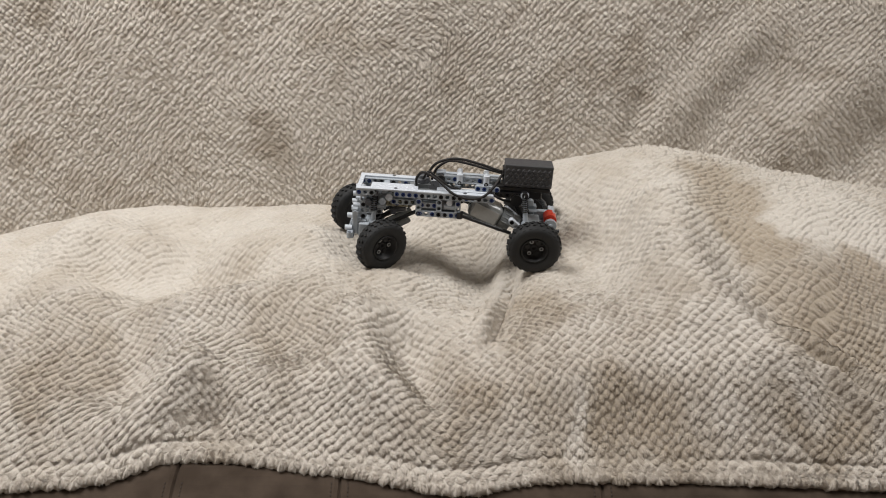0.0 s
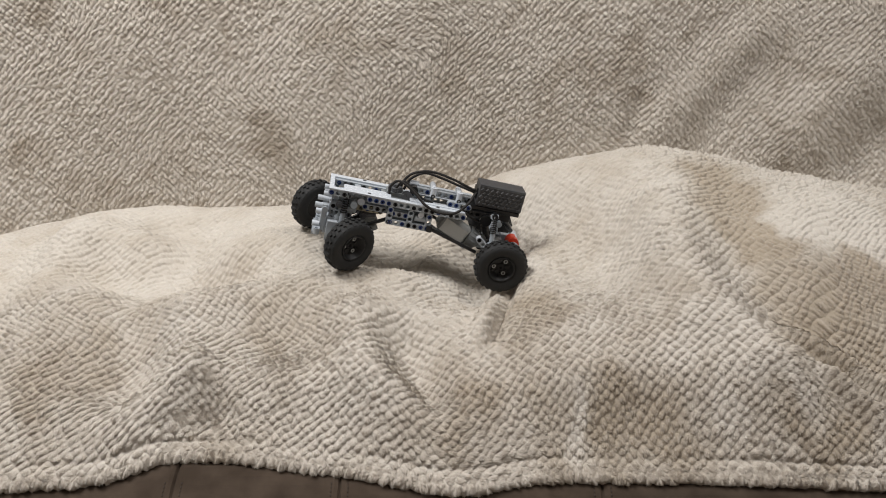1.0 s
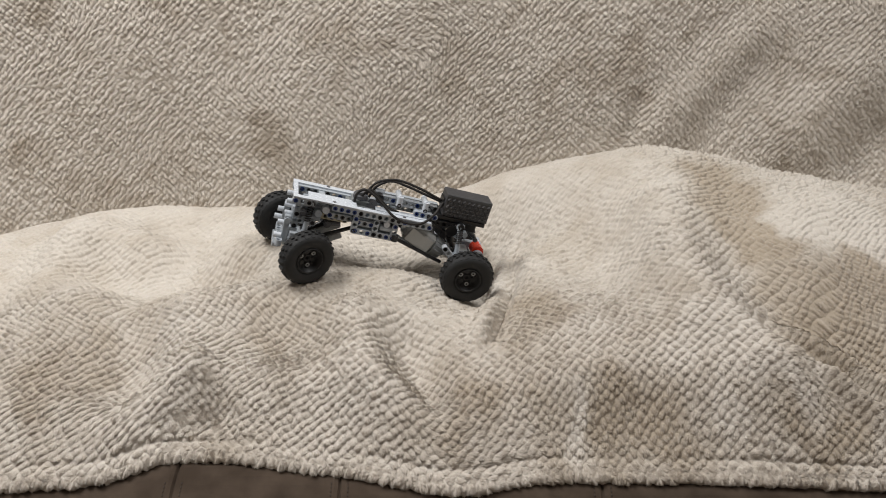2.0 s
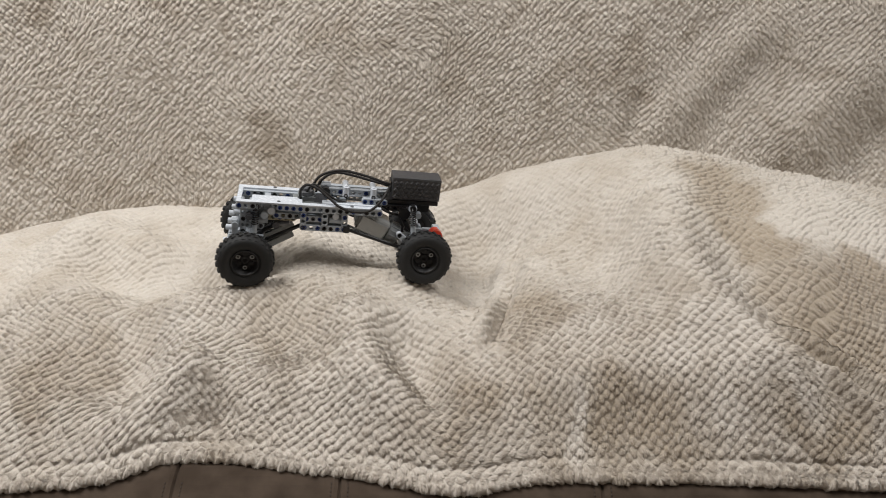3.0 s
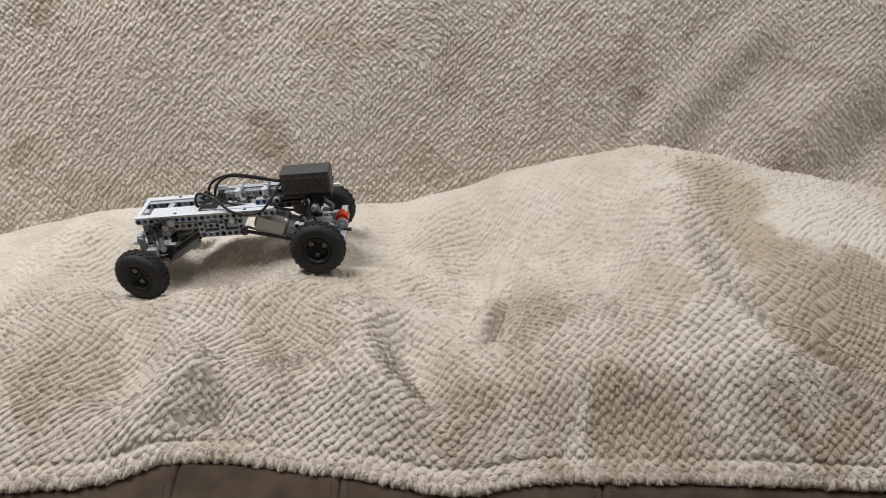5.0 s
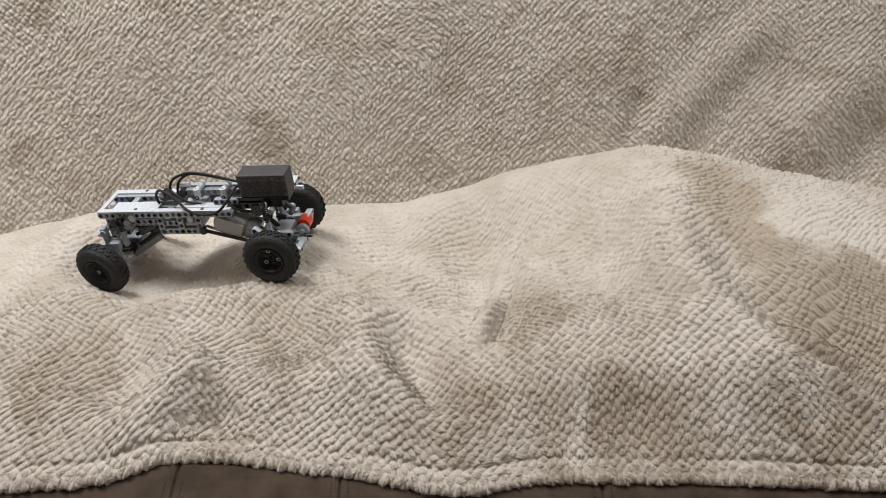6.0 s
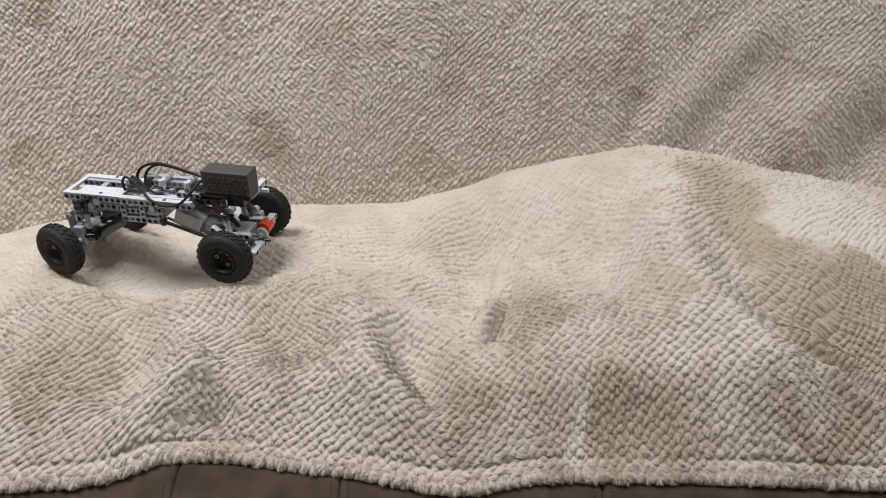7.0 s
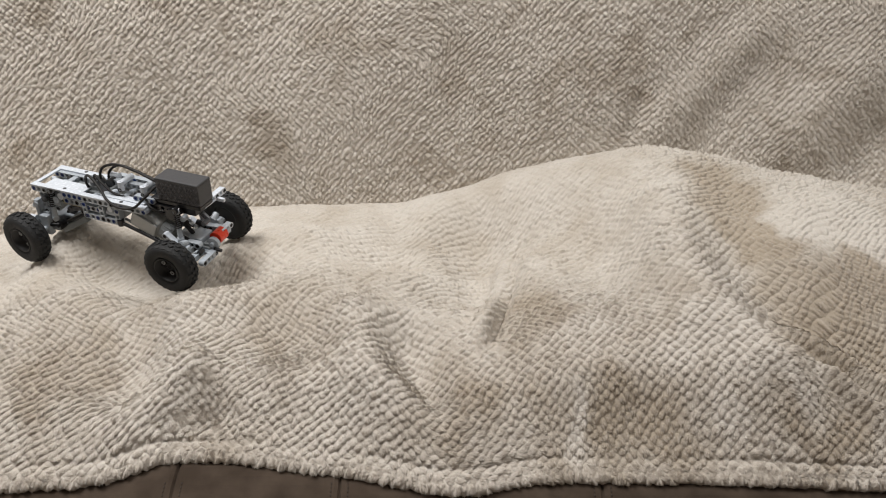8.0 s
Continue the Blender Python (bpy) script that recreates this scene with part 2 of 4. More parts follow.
def frames_of(P):
    """Tangents along the columns and rows of a sheet, and its normal."""
    tu, tv = unit(np.gradient(P, axis=1)), unit(np.gradient(P, axis=0))
    return tu, tv, unit(np.cross(tu, tv))


PITCH = 0.0081
FINE = 1.10  # the back blanket's weave is tighter


def cells(c1, c2, loose):
    c1, c2 = (c1 + loose * np.sin(173 * c1 + 211 * c2) + loose * np.sin(331 * c2 - 97 * c1),
              c2 + loose * np.sin(191 * c2 - 163 * c1 + 1) + loose * np.sin(287 * c1 + 121 * c2))
    w1 = c1 + 0.004 * np.sin(8 * c2 + 5 * c1) + 0.003 * np.sin(19 * c1 + 4)
    w2 = c2 + 0.004 * np.sin(7 * c1 + 2) + 0.003 * np.sin(15 * c2 + 9 * c1)
    return (w1 + w2) / PITCH / 1.4142, (w1 - w2) / PITCH / 1.4142


def cell_random(i, j, k):
    """A steady random number for each cell of the weave."""
    q = np.sin(i * 12.9898 + j * 78.233 + k * 37.719) * 43758.5453
    return q - np.floor(q)


def puff(c1, c2, height, loose, ea, eb, full):
    a, b = cells(c1, c2, loose)
    r = cell_random(np.floor(a), np.floor(b), 1)
    fa, fb = (a - np.floor(a)) ** ea, (b - np.floor(b)) ** eb
    return height * np.abs(np.sin(np.pi * fb)) ** full * np.abs(np.sin(np.pi * fa)) ** full * (0.6 + 0.8 * r) * (0.88 + 0.12 * np.sin(7 * c1 + 3 * c2) * np.sin(11 * c2 - 2))


# where the nap lies pale or brown, with lit ridges and a dark valley put into the colour: centre, half sizes and
# strength
NAP_LIGHT = ((0.44, 0.77, 0.085, 0.075, -0.40), (0.315, 0.72, 0.03, 0.04, 0.25), (-0.43, 0.75, 0.06, 0.07, -0.25), (-0.296, 0.721, 0.022, 0.075, 0.3), (-0.342, 0.664, 0.022, 0.019, 0.2), (-0.193, 0.815, 0.042, 0.052, -0.2), (-0.097, 0.683, 0.024, 0.027, 0.25), (0.021, 0.663, 0.035, 0.03, -0.15), (0.22, 0.665, 0.22, 0.045, -0.18), (0.20, 0.660, 0.06, 0.025, -0.22), (0.133, 0.659, 0.009, 0.019, 0.55), (0.295, 0.655, 0.015, 0.015, 0.7), (0.275, 0.72, 0.029, 0.023, 0.3), (0.36, 0.684, 0.059, 0.012, 0.3), (0.403, 0.65, 0.046, 0.014, -0.35), (0.372, 0.973, 0.046, 0.084, -0.6), (0.388, 0.875, 0.03, 0.051, -0.6), (0.505, 0.925, 0.063, 0.072, 0.45), (0.494, 0.828, 0.038, 0.046, -0.25), (0.106, 0.769, 0.036, 0.071, -0.3))


def nap_light_at(x, y):
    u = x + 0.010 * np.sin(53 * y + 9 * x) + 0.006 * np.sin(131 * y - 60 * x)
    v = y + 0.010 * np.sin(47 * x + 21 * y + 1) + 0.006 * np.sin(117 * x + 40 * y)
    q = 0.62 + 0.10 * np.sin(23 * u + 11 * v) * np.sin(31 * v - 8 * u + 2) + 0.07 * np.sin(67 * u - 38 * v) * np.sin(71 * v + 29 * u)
    for cx, cy, sx, sy, amp in NAP_LIGHT:
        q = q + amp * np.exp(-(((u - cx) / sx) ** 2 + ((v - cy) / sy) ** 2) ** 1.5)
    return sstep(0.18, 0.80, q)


def set_nap_light(ob, values):
    ob.data.attributes.new("nap_light", "FLOAT", "POINT").data.foreach_set("value", np.ascontiguousarray(values, dtype=np.float32).reshape(-1))


def nap(c1, c2):
    """How the pile lies, in the sheet's own directions: combed patches of a hand's size."""
    ang = (1.3 * np.sin(11 * c1 + 5 * np.sin(6 * c2)) + 1.0 * np.sin(14 * c2 - 7 * c1 + 2) + 0.7 * np.sin(31 * c1 + 23 * c2)
           + 0.6 * np.sin(27 * c2 - 19 * c1 + 1)) * 0.5
    mag = 0.72 + 0.28 * np.sin(9 * c1 - 13 * c2 + 1) + 0.15 * np.sin(33 * c1 + 21 * c2)
    return np.sin(ang) * mag, -np.cos(ang) * mag


def pile(name, parent, P, c1, c2, count, fu, fv, length, width, lift, fade, seed, material, loose, sheet, nap_light=None):
    """Fibres of the fleece, gathered into a tuft on each cell."""
    rng = np.random.default_rng(seed)
    n, m = c1.shape
    U, V = fu(rng.random(count)) * (m - 1.001), fv(rng.random(count)) * (n - 1.001)
    i, j = V.astype(int), U.astype(int)
    fy, fx = V - i, U - j

    def at(a):
        wx, wy = (fx[:, None], fy[:, None]) if a.ndim == 3 else (fx, fy)
        return (a[i, j] * (1 - wx) + a[i, j + 1] * wx) * (1 - wy) + (a[i + 1, j] * (1 - wx) + a[i + 1, j + 1] * wx) * wy
    tu, tv, nr = frames_of(sheet)
    tu, tv, nr = unit(at(tu)), unit(at(tv)), unit(at(nr))
    root, d1, d2 = at(P), at(c1), at(c2)
    a, b = cells(d1, d2, loose)
    ia, ib = np.floor(a), np.floor(b)
    da, db = (ia + 0.5 - a) * PITCH / 1.4142, (ib + 0.5 - b) * PITCH / 1.4142
    g1, g2 = da + db, da - db
    n1, n2 = nap(d1, d2)
    n1 = n1 + 0.9 * (cell_random(ia, ib, 3) - 0.5)
    n2 = n2 + 0.9 * (cell_random(ia, ib, 5) - 0.5)
    far = np.hypot(n1, n2) + 1e-6
    n1, n2 = n1 * np.maximum(far, 0.75) / far, n2 * np.maximum(far, 0.75) / far
    deep = np.minimum(np.abs(np.sin(np.pi * b)), 0.35 + np.abs(np.sin(np.pi * a)))
    size = (0.35 + 0.65 * sstep(0.05, 0.5, deep)) * length * (0.65 + 0.7 * rng.random(count)) * (0.75 + 0.5 * cell_random(ia, ib, 7))
    size = size * np.clip(1 - fade * V / n, 0.1, 1)
    pull = 0.35 * np.clip(1 - fade * V / n, 0, 1)
    rnd = rng.normal(0, 0.17, (count, 3))
    e1, e2 = size * (n1 + rnd[:, 0]) + pull * g1, size * (n2 + rnd[:, 1]) + pull * g2
    tip = root + tu * e1[:, None] + tv * e2[:, None] + nr * (size * (lift + 0.4 * np.abs(rnd[:, 2])))[:, None]
    side = unit(np.cross(tip - root, nr + 0.12 * rng.normal(0, 1, (count, 3)))) * (width * (0.6 + 0.8 * rng.random(count)))[:, None]
    root = root - nr * 0.0004
    face = np.cross(side, tip - root)
    side = np.where((face * nr).sum(-1, keepdims=True) < 0, -side, side)
    co = np.stack([root - side * 0.5, root + side * 0.5, tip], 1).reshape(-1, 3)
    ob = mesh_from_arrays(name, co, np.arange(3 * count).reshape(-1, 3), material, False)
    if nap_light is not None:
        set_nap_light(ob, np.repeat(at(nap_light) + 0.16 * (cell_random(ia, ib, 11) - 0.5), 3))
    ob.parent = parent
    return tagged(ob, "soft beige plush pile in small tufts", kind="stuff")


def seat_blanket():
    inner = np.linspace(-1, 1, 1000)
    tt = np.linspace(0, 1, 460)
    u, t = np.meshgrid(inner, tt)
    half = 0.23 + 0.5 * (0.6 + 0.57 * t)
    x = half * u
    outer = np.linspace(0, 1, 25)[1:]
    wide = (half[:, -1:] + (0.97 - half[:, -1:]) * outer)
    x = np.concatenate([-wide[:, ::-1], x, wide], 1)
    t = np.repeat(tt[:, None], x.shape[1], 1)
    h = hem_at(x)
    y = h + (1.17 - h) * t
    z = seat_height(x, y)
    step = np.hypot(np.diff(y, axis=0), np.diff(z, axis=0))
    c2 = np.concatenate([np.zeros((1, x.shape[1])), np.cumsum(step, 0)], 0)
    # the weave follows the cloth over the folds
    wide = np.hypot(np.diff(x, axis=1), 0.8 * np.diff(z, axis=1))
    c1 = np.concatenate([np.zeros((len(tt), 1)), np.cumsum(wide, 1)], 1)
    c1 = c1 - c1[:, c1.shape[1] // 2][:, None]
    P = np.stack([x, y, z], -1)
    tu, tv, nr = frames_of(P)
    worn = 0.55 * sstep(0.66, 0.92, t) * (1 - sstep(0.22, 0.30, x))  # flattest on the tops of the humps
    body = P + nr * puff(c1, c2, 0.0030 * (1 - worn) * (1 + 0.35 * sstep(0.28, 0.42, t)) * (1 + 0.35 * sstep(0.4, 0.6, t) * sstep(0.24, 0.30, x)), 0.0008, 0.8, 1.3, 0.68 - 0.34 * sstep(0.15, 0.45, t))[..., None]
    body = body - nr * (0.0024 * (1 + 0.6 * np.sin(19 * x + 1)) * np.exp(-((c2 - 0.014) / 0.0035) ** 2))[..., None]  # the hem's seam
    # the rolled hem
    roll = []
    r = 0.0080
    for k in range(1, 9):
        phi = k / 8 * math.pi
        q = body[0].copy()
        q[:, 1] -= r * math.sin(phi) * (1 + 0.08 * np.sin(x[0] * 430 + 3 * np.sin(x[0] * 91)) + 0.10 * np.sin(x[0] * 143 + 2 * np.sin(x[0] * 37)))
        q[:, 2] -= 0.8 * r * (1 - math.cos(phi))
        roll.append(q)
    full = np.concatenate([np.stack(roll[::-1]), body], 0)
    ob = mesh_from_arrays("seat_blanket", full.reshape(-1, 3), grid_faces(*full.shape[:2]), M_FLEECE, True)
    # nap tone plus painted light and dark on the folds, stored per vertex
    nap_light = nap_light_at(x, y)
    set_nap_light(ob, np.concatenate([np.repeat(nap_light[:1], len(roll), 0), nap_light], 0))
    tagged(ob, "beige waffle fleece blanket rumpled over the sofa seat", "blanket")
    m = x.shape[1]
    lo, hi = 24 / m, (m - 24) / m
    pile("pile", ob, body, c1, c2, 540000, lambda r: lo + (hi - lo) * r, lambda r: 0.46 * r ** 1.25, 0.0042, 0.0021, 0.14, 1.9, 1, M_PILE, 0.0008, 0.6 * P + 0.4 * body, nap_light)
    rows = np.stack(roll[::-1] + [body[0], body[3]])
    cc = np.linspace(-0.02, 0.0, 10)[:, None] + 0 * x[:1]
    hem = pile("hem_fringe", ob, rows, np.repeat(x[:1], 10, 0), cc, 52000, lambda r: lo + (hi - lo) * r, lambda r: 0.25 + 0.75 * r, 0.0034, 0.0013, 0.30, 0.0, 2, M_PILE, 0.0006, rows, np.repeat(nap_light[:1], 10, 0))
    tagged(hem, "fluffy rolled edge of the blanket", kind="stuff")
    return ob


def back_fold(x, z):
    d = fold(x, z, ((0.300, 0.60), (0.352, 0.68), (0.430, 0.755), (0.535, 0.86)), 0.034, 0.009, 1.1, 0.08)
    d = d + fold(x, z, ((0.272, 0.60), (0.296, 0.68), (0.318, 0.745)), 0.018, -0.007, 1.0, 0.06)
    d = d + fold(x, z, ((0.380, 0.60), (0.450, 0.700), (0.530, 0.790)), 0.040, -0.006, 1.0, 0.08)
    d = d + fold(x, z, ((0.500, 0.60), (0.600, 0.700), (0.680, 0.80)), 0.045, 0.012, 1.0, 0.08) + fold(x, z, ((0.62, 0.56), (0.72, 0.68)), 0.04, -0.012, 1.0, 0.05)
    d = d + bump(x, z, -0.1, 0.72, 0.30, 0.16, 0.010)
    d = d + 0.004 * np.sin(9 * x + 7 * z) + 0.003 * np.sin(17 * x - 13 * z + 1)
    return d


def back_blanket():
    inner = np.linspace(-0.76, 0.76, 850)
    outer = np.linspace(0.76, 0.97, 20)[1:]
    xs = np.concatenate([-outer[::-1], inner, outer])
    vs = np.concatenate([np.linspace(0, 0.47, 268), np.linspace(0.47, 0.56, 12)[1:]])
    x, v = np.meshgrid(xs, vs)
    z = 0.42 + 0.98 * v
    y = 1.125 + 0.19 * v - back_fold(x, z)
    lie = sstep(0.50, 0.56, v)
    y, z = y + 0.06 * lie, z - 0.01 * lie
    P = np.stack([x, y, z], -1)
    tu, tv, nr = frames_of(P)
    body = P + nr * puff(FINE * x, FINE * v, 0.0040, 0.0010, 0.75, 1.5, 0.55)[..., None]
    ob = mesh_from_arrays("back_blanket", body.reshape(-1, 3), grid_faces(*x.shape), M_BACK_FLEECE, True)
    tagged(ob, "beige waffle fleece blanket draped over the sofa back", "blanket")
    m = len(xs)
    pile("pile", ob, body, FINE * x, FINE * v, 470000, lambda r: 19 / m + (1 - 38 / m) * r, lambda r: r * 0.94, 0.0043, 0.0010, 0.32, 0.0, 3, M_BACK_PILE, 0.0010, 0.5 * P + 0.5 * body)
    return ob


seat_blanket()
back_blanket()


def box_bm(x0, x1, y0, y1, z0, z1):
    bm = bmesh.new()
    bmesh.ops.create_cube(bm, size=1, matrix=Matrix.Translation(((x0 + x1) / 2, (y0 + y1) / 2, (z0 + z1) / 2)) @ Matrix.Diagonal((x1 - x0, y1 - y0, z1 - z0, 1)))
    return bm


def part(name, bm, material, parent=None, label=""):
    me = bpy.data.meshes.new(name)
    bm.to_mesh(me)
    bm.free()
    me.materials.append(material)
    ob = new(name, me)
    ob.parent = parent
    return tagged(ob, label)


def sofa():
    base = tagged(new("sofa"), "dark brown suede-cloth sofa under the blanket", "sofa")
    prof = [(0.558, 0.10), (0.558, 0.33)]
    for k in range(0, 15):
        y = 0.5601 + (0.66 - 0.5601) * (k / 14) ** 1.6
        prof.append((y, float(sofa_top(np.array(y)))))
    prof += [(1.18, 0.438), (1.18, 0.10)]
    edges = (-1.0, -0.272, -0.104, 0.16, 1.0)
    for a, b in zip(edges, edges[1:]):
        bm = bmesh.new()
        rings = []
        for x, inset in ((a, 0.004), (a + 0.002, 0.0012), (a + 0.006, 0), (b - 0.006, 0), (b - 0.002, 0.0012), (b, 0.004)):
            rings.append([bm.verts.new((x, y + (inset if i < 6 else 0), z - (inset if 4 < i < len(prof) - 1 else 0))) for i, (y, z) in enumerate(prof)])
        for r, q in zip(rings, rings[1:]):
            for i in range(len(prof)):
                j = (i + 1) % len(prof)
                bm.faces.new((r[i], q[i], q[j], r[j]))
        bm.faces.new(rings[0])
        bm.faces.new(rings[-1])
        bmesh.ops.recalc_face_normals(bm, faces=bm.faces[:])
        part("seat_panel", bm, M_SOFA, base)
    for x in edges[1:-1]:
        for k in range(26):
            s = k / 25
            y = 0.5605 + 0.06 * s ** 1.6
            z = float(sofa_top(np.array(y)))
            for dx in (-0.0085, 0.0085):
                st = box_bm(x + dx - 0.0004, x + dx + 0.0004, -0.0012, 0.0012, -0.0004, 0.0004)
                bmesh.ops.transform(st, matrix=Matrix.Translation((0, y - 0.0002, z + 0.0002)) @ Matrix.Rotation(radians(60 * (1 - s)), 4, "X"), verts=st.verts[:])
                part("stitch", st, M_STITCH, base)
    back = box_bm(-1.0, 1.0, 1.20, 1.42, 0.10, 0.93)
    for v in back.verts:
        if v.co.z > 0.5:
            v.co.y += 0.075
    bmesh.ops.bevel(back, geom=back.edges[:], offset=0.04, segments=4, affect="EDGES")
    part("backrest", back, M_SOFA, base)
    for s in (-1, 1):
        arm = box_bm(*sorted((s * 1.0, s * 1.2)), 0.52, 1.42, 0.10, 0.64)
        bmesh.ops.bevel(arm, geom=arm.edges[:], offset=0.05, segments=4, affect="EDGES")
        part("armrest", arm, M_SOFA, base)
        for y in (0.62, 1.34):
            part("leg", rod_m((s * 0.95, y, 0.0), (s * 0.95, y, 0.11), 0.025), M_STITCH, base)
    return base


def rod_m(a, b, r):
    bm = bmesh.new()
    bmesh.ops.create_cone(bm, cap_ends=True, segments=16, radius1=r * 0.8, radius2=r, depth=b[2] - a[2], matrix=Matrix.Translation((a[0], a[1], (a[2] + b[2]) / 2)))
    return bm


sofa()
# unseen room shell, floor to ceiling, added to bounce light on to the sofa
tagged(part("floor", box_bm(-2.6, 2.6, -2.6, 1.9, -0.1, 0), M_FLOOR), "unseen brown floor", kind="structure")
tagged(part("unseen_wall_north", box_bm(-2.6, 2.6, 1.9, 2.0, 0, 2.5), M_WALL), kind="structure")
tagged(part("unseen_wall_south", box_bm(-2.6, 2.6, -2.7, -2.6, 0, 2.5), M_WALL), kind="structure")
tagged(part("unseen_wall_west", box_bm(-2.7, -2.6, -2.6, 1.9, 0, 2.5), M_WALL), kind="structure")
tagged(part("unseen_wall_east", box_bm(2.6, 2.7, -2.6, 1.9, 0, 2.5), M_WALL), kind="structure")
tagged(part("ceiling", box_bm(-2.7, 2.7, -2.7, 2.0, 2.5, 2.6), M_WALL), kind="structure")

# ---- the brick-built crawler truck; its own space in millimetres: x ahead, y to its left, z up ----
MM = Matrix.Scale(0.001, 4)
MESHES = {}


def shape(key, make, material):
    """One mesh for all alike pieces."""
    if key not in MESHES:
        bm = make()
        bm.transform(MM)
        me = bpy.data.meshes.new(key)
        bm.to_mesh(me)
        bm.free()
        me.materials.append(material)
        MESHES[key] = me
    return MESHES[key]


def fit_on(name, me, parent, m, label=""):
    ob = new(name, me)
    ob.parent = parent
    t = m.copy()
    t.translation = m.translation * 0.001
    ob.matrix_basis = t
    return tagged(ob, label)


def brick(x0, x1, y0, y1, z0, z1, bevel=0.8, segs=2):
    bm = box_bm(x0, x1, y0, y1, z0, z1)
    bmesh.ops.bevel(bm, geom=bm.edges[:], offset=bevel, segments=segs, affect="EDGES", profile=0.5)
    return bm


def rod(a, b, r0, r1=None, segs=16, bm=None):
    bm = bm or bmesh.new()
    a, b = Vector(a), Vector(b)
    turn = (b - a).to_track_quat("Z", "Y").to_matrix().to_4x4()
    bmesh.ops.create_cone(bm, cap_ends=True, segments=segs, radius1=r0, radius2=r0 if r1 is None else r1, depth=(b - a).length,
                          matrix=Matrix.Translation((a + b) / 2) @ turn)
    return bm


def merge(*bms):
    out = bmesh.new()
    for b in bms:
        me = bpy.data.meshes.new("tmp")
        b.to_mesh(me)
        b.free()
        out.from_mesh(me)
        bpy.data.meshes.remove(me)
    return out


def tube(points, r, segs=8, per=8):
    """A round cable along a smooth line through the points."""
    p = [Vector(q) for q in points]
    p = [2 * p[0] - p[1]] + p + [2 * p[-1] - p[-2]]
    line = []
    for k in range(1, len(p) - 2):
        for s in range(per):
            t = s / per
            line.append(0.5 * ((2 * p[k]) + (p[k + 1] - p[k - 1]) * t + (2 * p[k - 1] - 5 * p[k] + 4 * p[k + 1] - p[k + 2]) * t * t
                               + (3 * p[k] - p[k - 1] - 3 * p[k + 1] + p[k + 2]) * t ** 3))
    line.append(p[-2])
    bm = bmesh.new()
    rings = []
    up = Vector((0.3, 1, 0.2))
    for k, c in enumerate(line):
        d = (line[min(k + 1, len(line) - 1)] - line[max(k - 1, 0)]).normalized()
        s = d.cross(up).normalized()
        u = s.cross(d)
        rings.append([bm.verts.new(c + s * (r * math.cos(i * math.tau / segs)) + u * (r * math.sin(i * math.tau / segs))) for i in range(segs)])
    for a, b in zip(rings, rings[1:]):
        for i in range(segs):
            f = bm.faces.new((a[i], a[(i + 1) % segs], b[(i + 1) % segs], b[i]))
            f.smooth = True
    bm.faces.new(rings[0])
    bm.faces.new(rings[-1])
    bmesh.ops.recalc_face_normals(bm, faces=bm.faces[:])
    return bm


def liftarm_bm(n):
    """A studless beam along x with n round holes through y; the first hole lies at the origin."""
    bm = bmesh.new()
    k, w = 16, 3.7
    for c in range(n):
        cx = 8.0 * c
        rows = []
        for i in range(k):
            t = i * math.tau / k
            co, si = math.cos(t), math.sin(t)
            flat = not ((c == 0 and co < -0.01) or (c == n - 1 and co > 0.01))
            R = 4 / max(abs(co), abs(si)) if flat else 4.0
            z = max(-3.7, min(3.7, R * si))
            rows.append([bm.verts.new((cx + q * co, y, q * si)) for q, y in ((2.45, -w + 0.9), (2.45, w - 0.9), (2.9, w), (2.9, -w))]
                        + [bm.verts.new((cx + R * co, y, z)) for y in (w, -w)])
        for i in range(k):
            a, b = rows[i], rows[(i + 1) % k]
            t = (i + 0.5) * math.tau / k
            for q in ((0, 1), (1, 2), (2, 4), (3, 0), (5, 3)):
                bm.faces.new((a[q[0]], b[q[0]], b[q[1]], a[q[1]]))
            side = abs(math.cos(t)) > abs(math.sin(t))
            if not side or (c == 0 and math.cos(t) < 0) or (c == n - 1 and math.cos(t) > 0):
                bm.faces.new((a[4], b[4], b[5], a[5]))
    bmesh.ops.remove_doubles(bm, verts=bm.verts[:], dist=0.01)
    bmesh.ops.recalc_face_normals(bm, faces=bm.faces[:])
    return bm


def pin_bm():
    """A friction pin's end: a hollow collar."""
    bm = bmesh.new()
    prof = ((2.7, -0.4), (2.7, 0.3), (2.3, 0.5), (1.5, 0.5), (1.4, -3.0))
    rings = [[bm.verts.new((r * math.cos(i * math.tau / 12), y, r * math.sin(i * math.tau / 12))) for i in range(12)] for r, y in prof]
    for a, b in zip(rings, rings[1:]):
        for i in range(12):
            bm.faces.new((a[i], a[(i + 1) % 12], b[(i + 1) % 12], b[i]))
    bm.faces.new(rings[-1])
    bmesh.ops.recalc_face_normals(bm, faces=bm.faces[:])
    return bm


def liftarm(parent, n, m, pins="", material=None, name="beam"):
    """pins: one letter a hole, b blue, k black, g grey, . open; they show on the side of +y."""
    material = material or M_GREY
    ob = fit_on(name, shape(f"liftarm_{n}_{material.name}", lambda: liftarm_bm(n), material), parent, m)
    for i, c in enumerate(pins):
        if c in "bkg":
            mat = {"b": M_BLUE, "k": M_BLACK, "g": M_DARK}[c]
            fit_on("pin", shape("pin_" + c, pin_bm, mat), ob, Matrix.Translation((8.0 * i, 3.6, 0)))
    return ob


def spring_bm(z0, z1, r, turns, wire):
    pts = []
    n = turns * 10
    for k in range(n + 1):
        a = k / 10 * math.tau
        pts.append((r * math.cos(a), r * math.sin(a), z0 + (z1 - z0) * k / n))
    return tube(pts, wire, 6, 1)


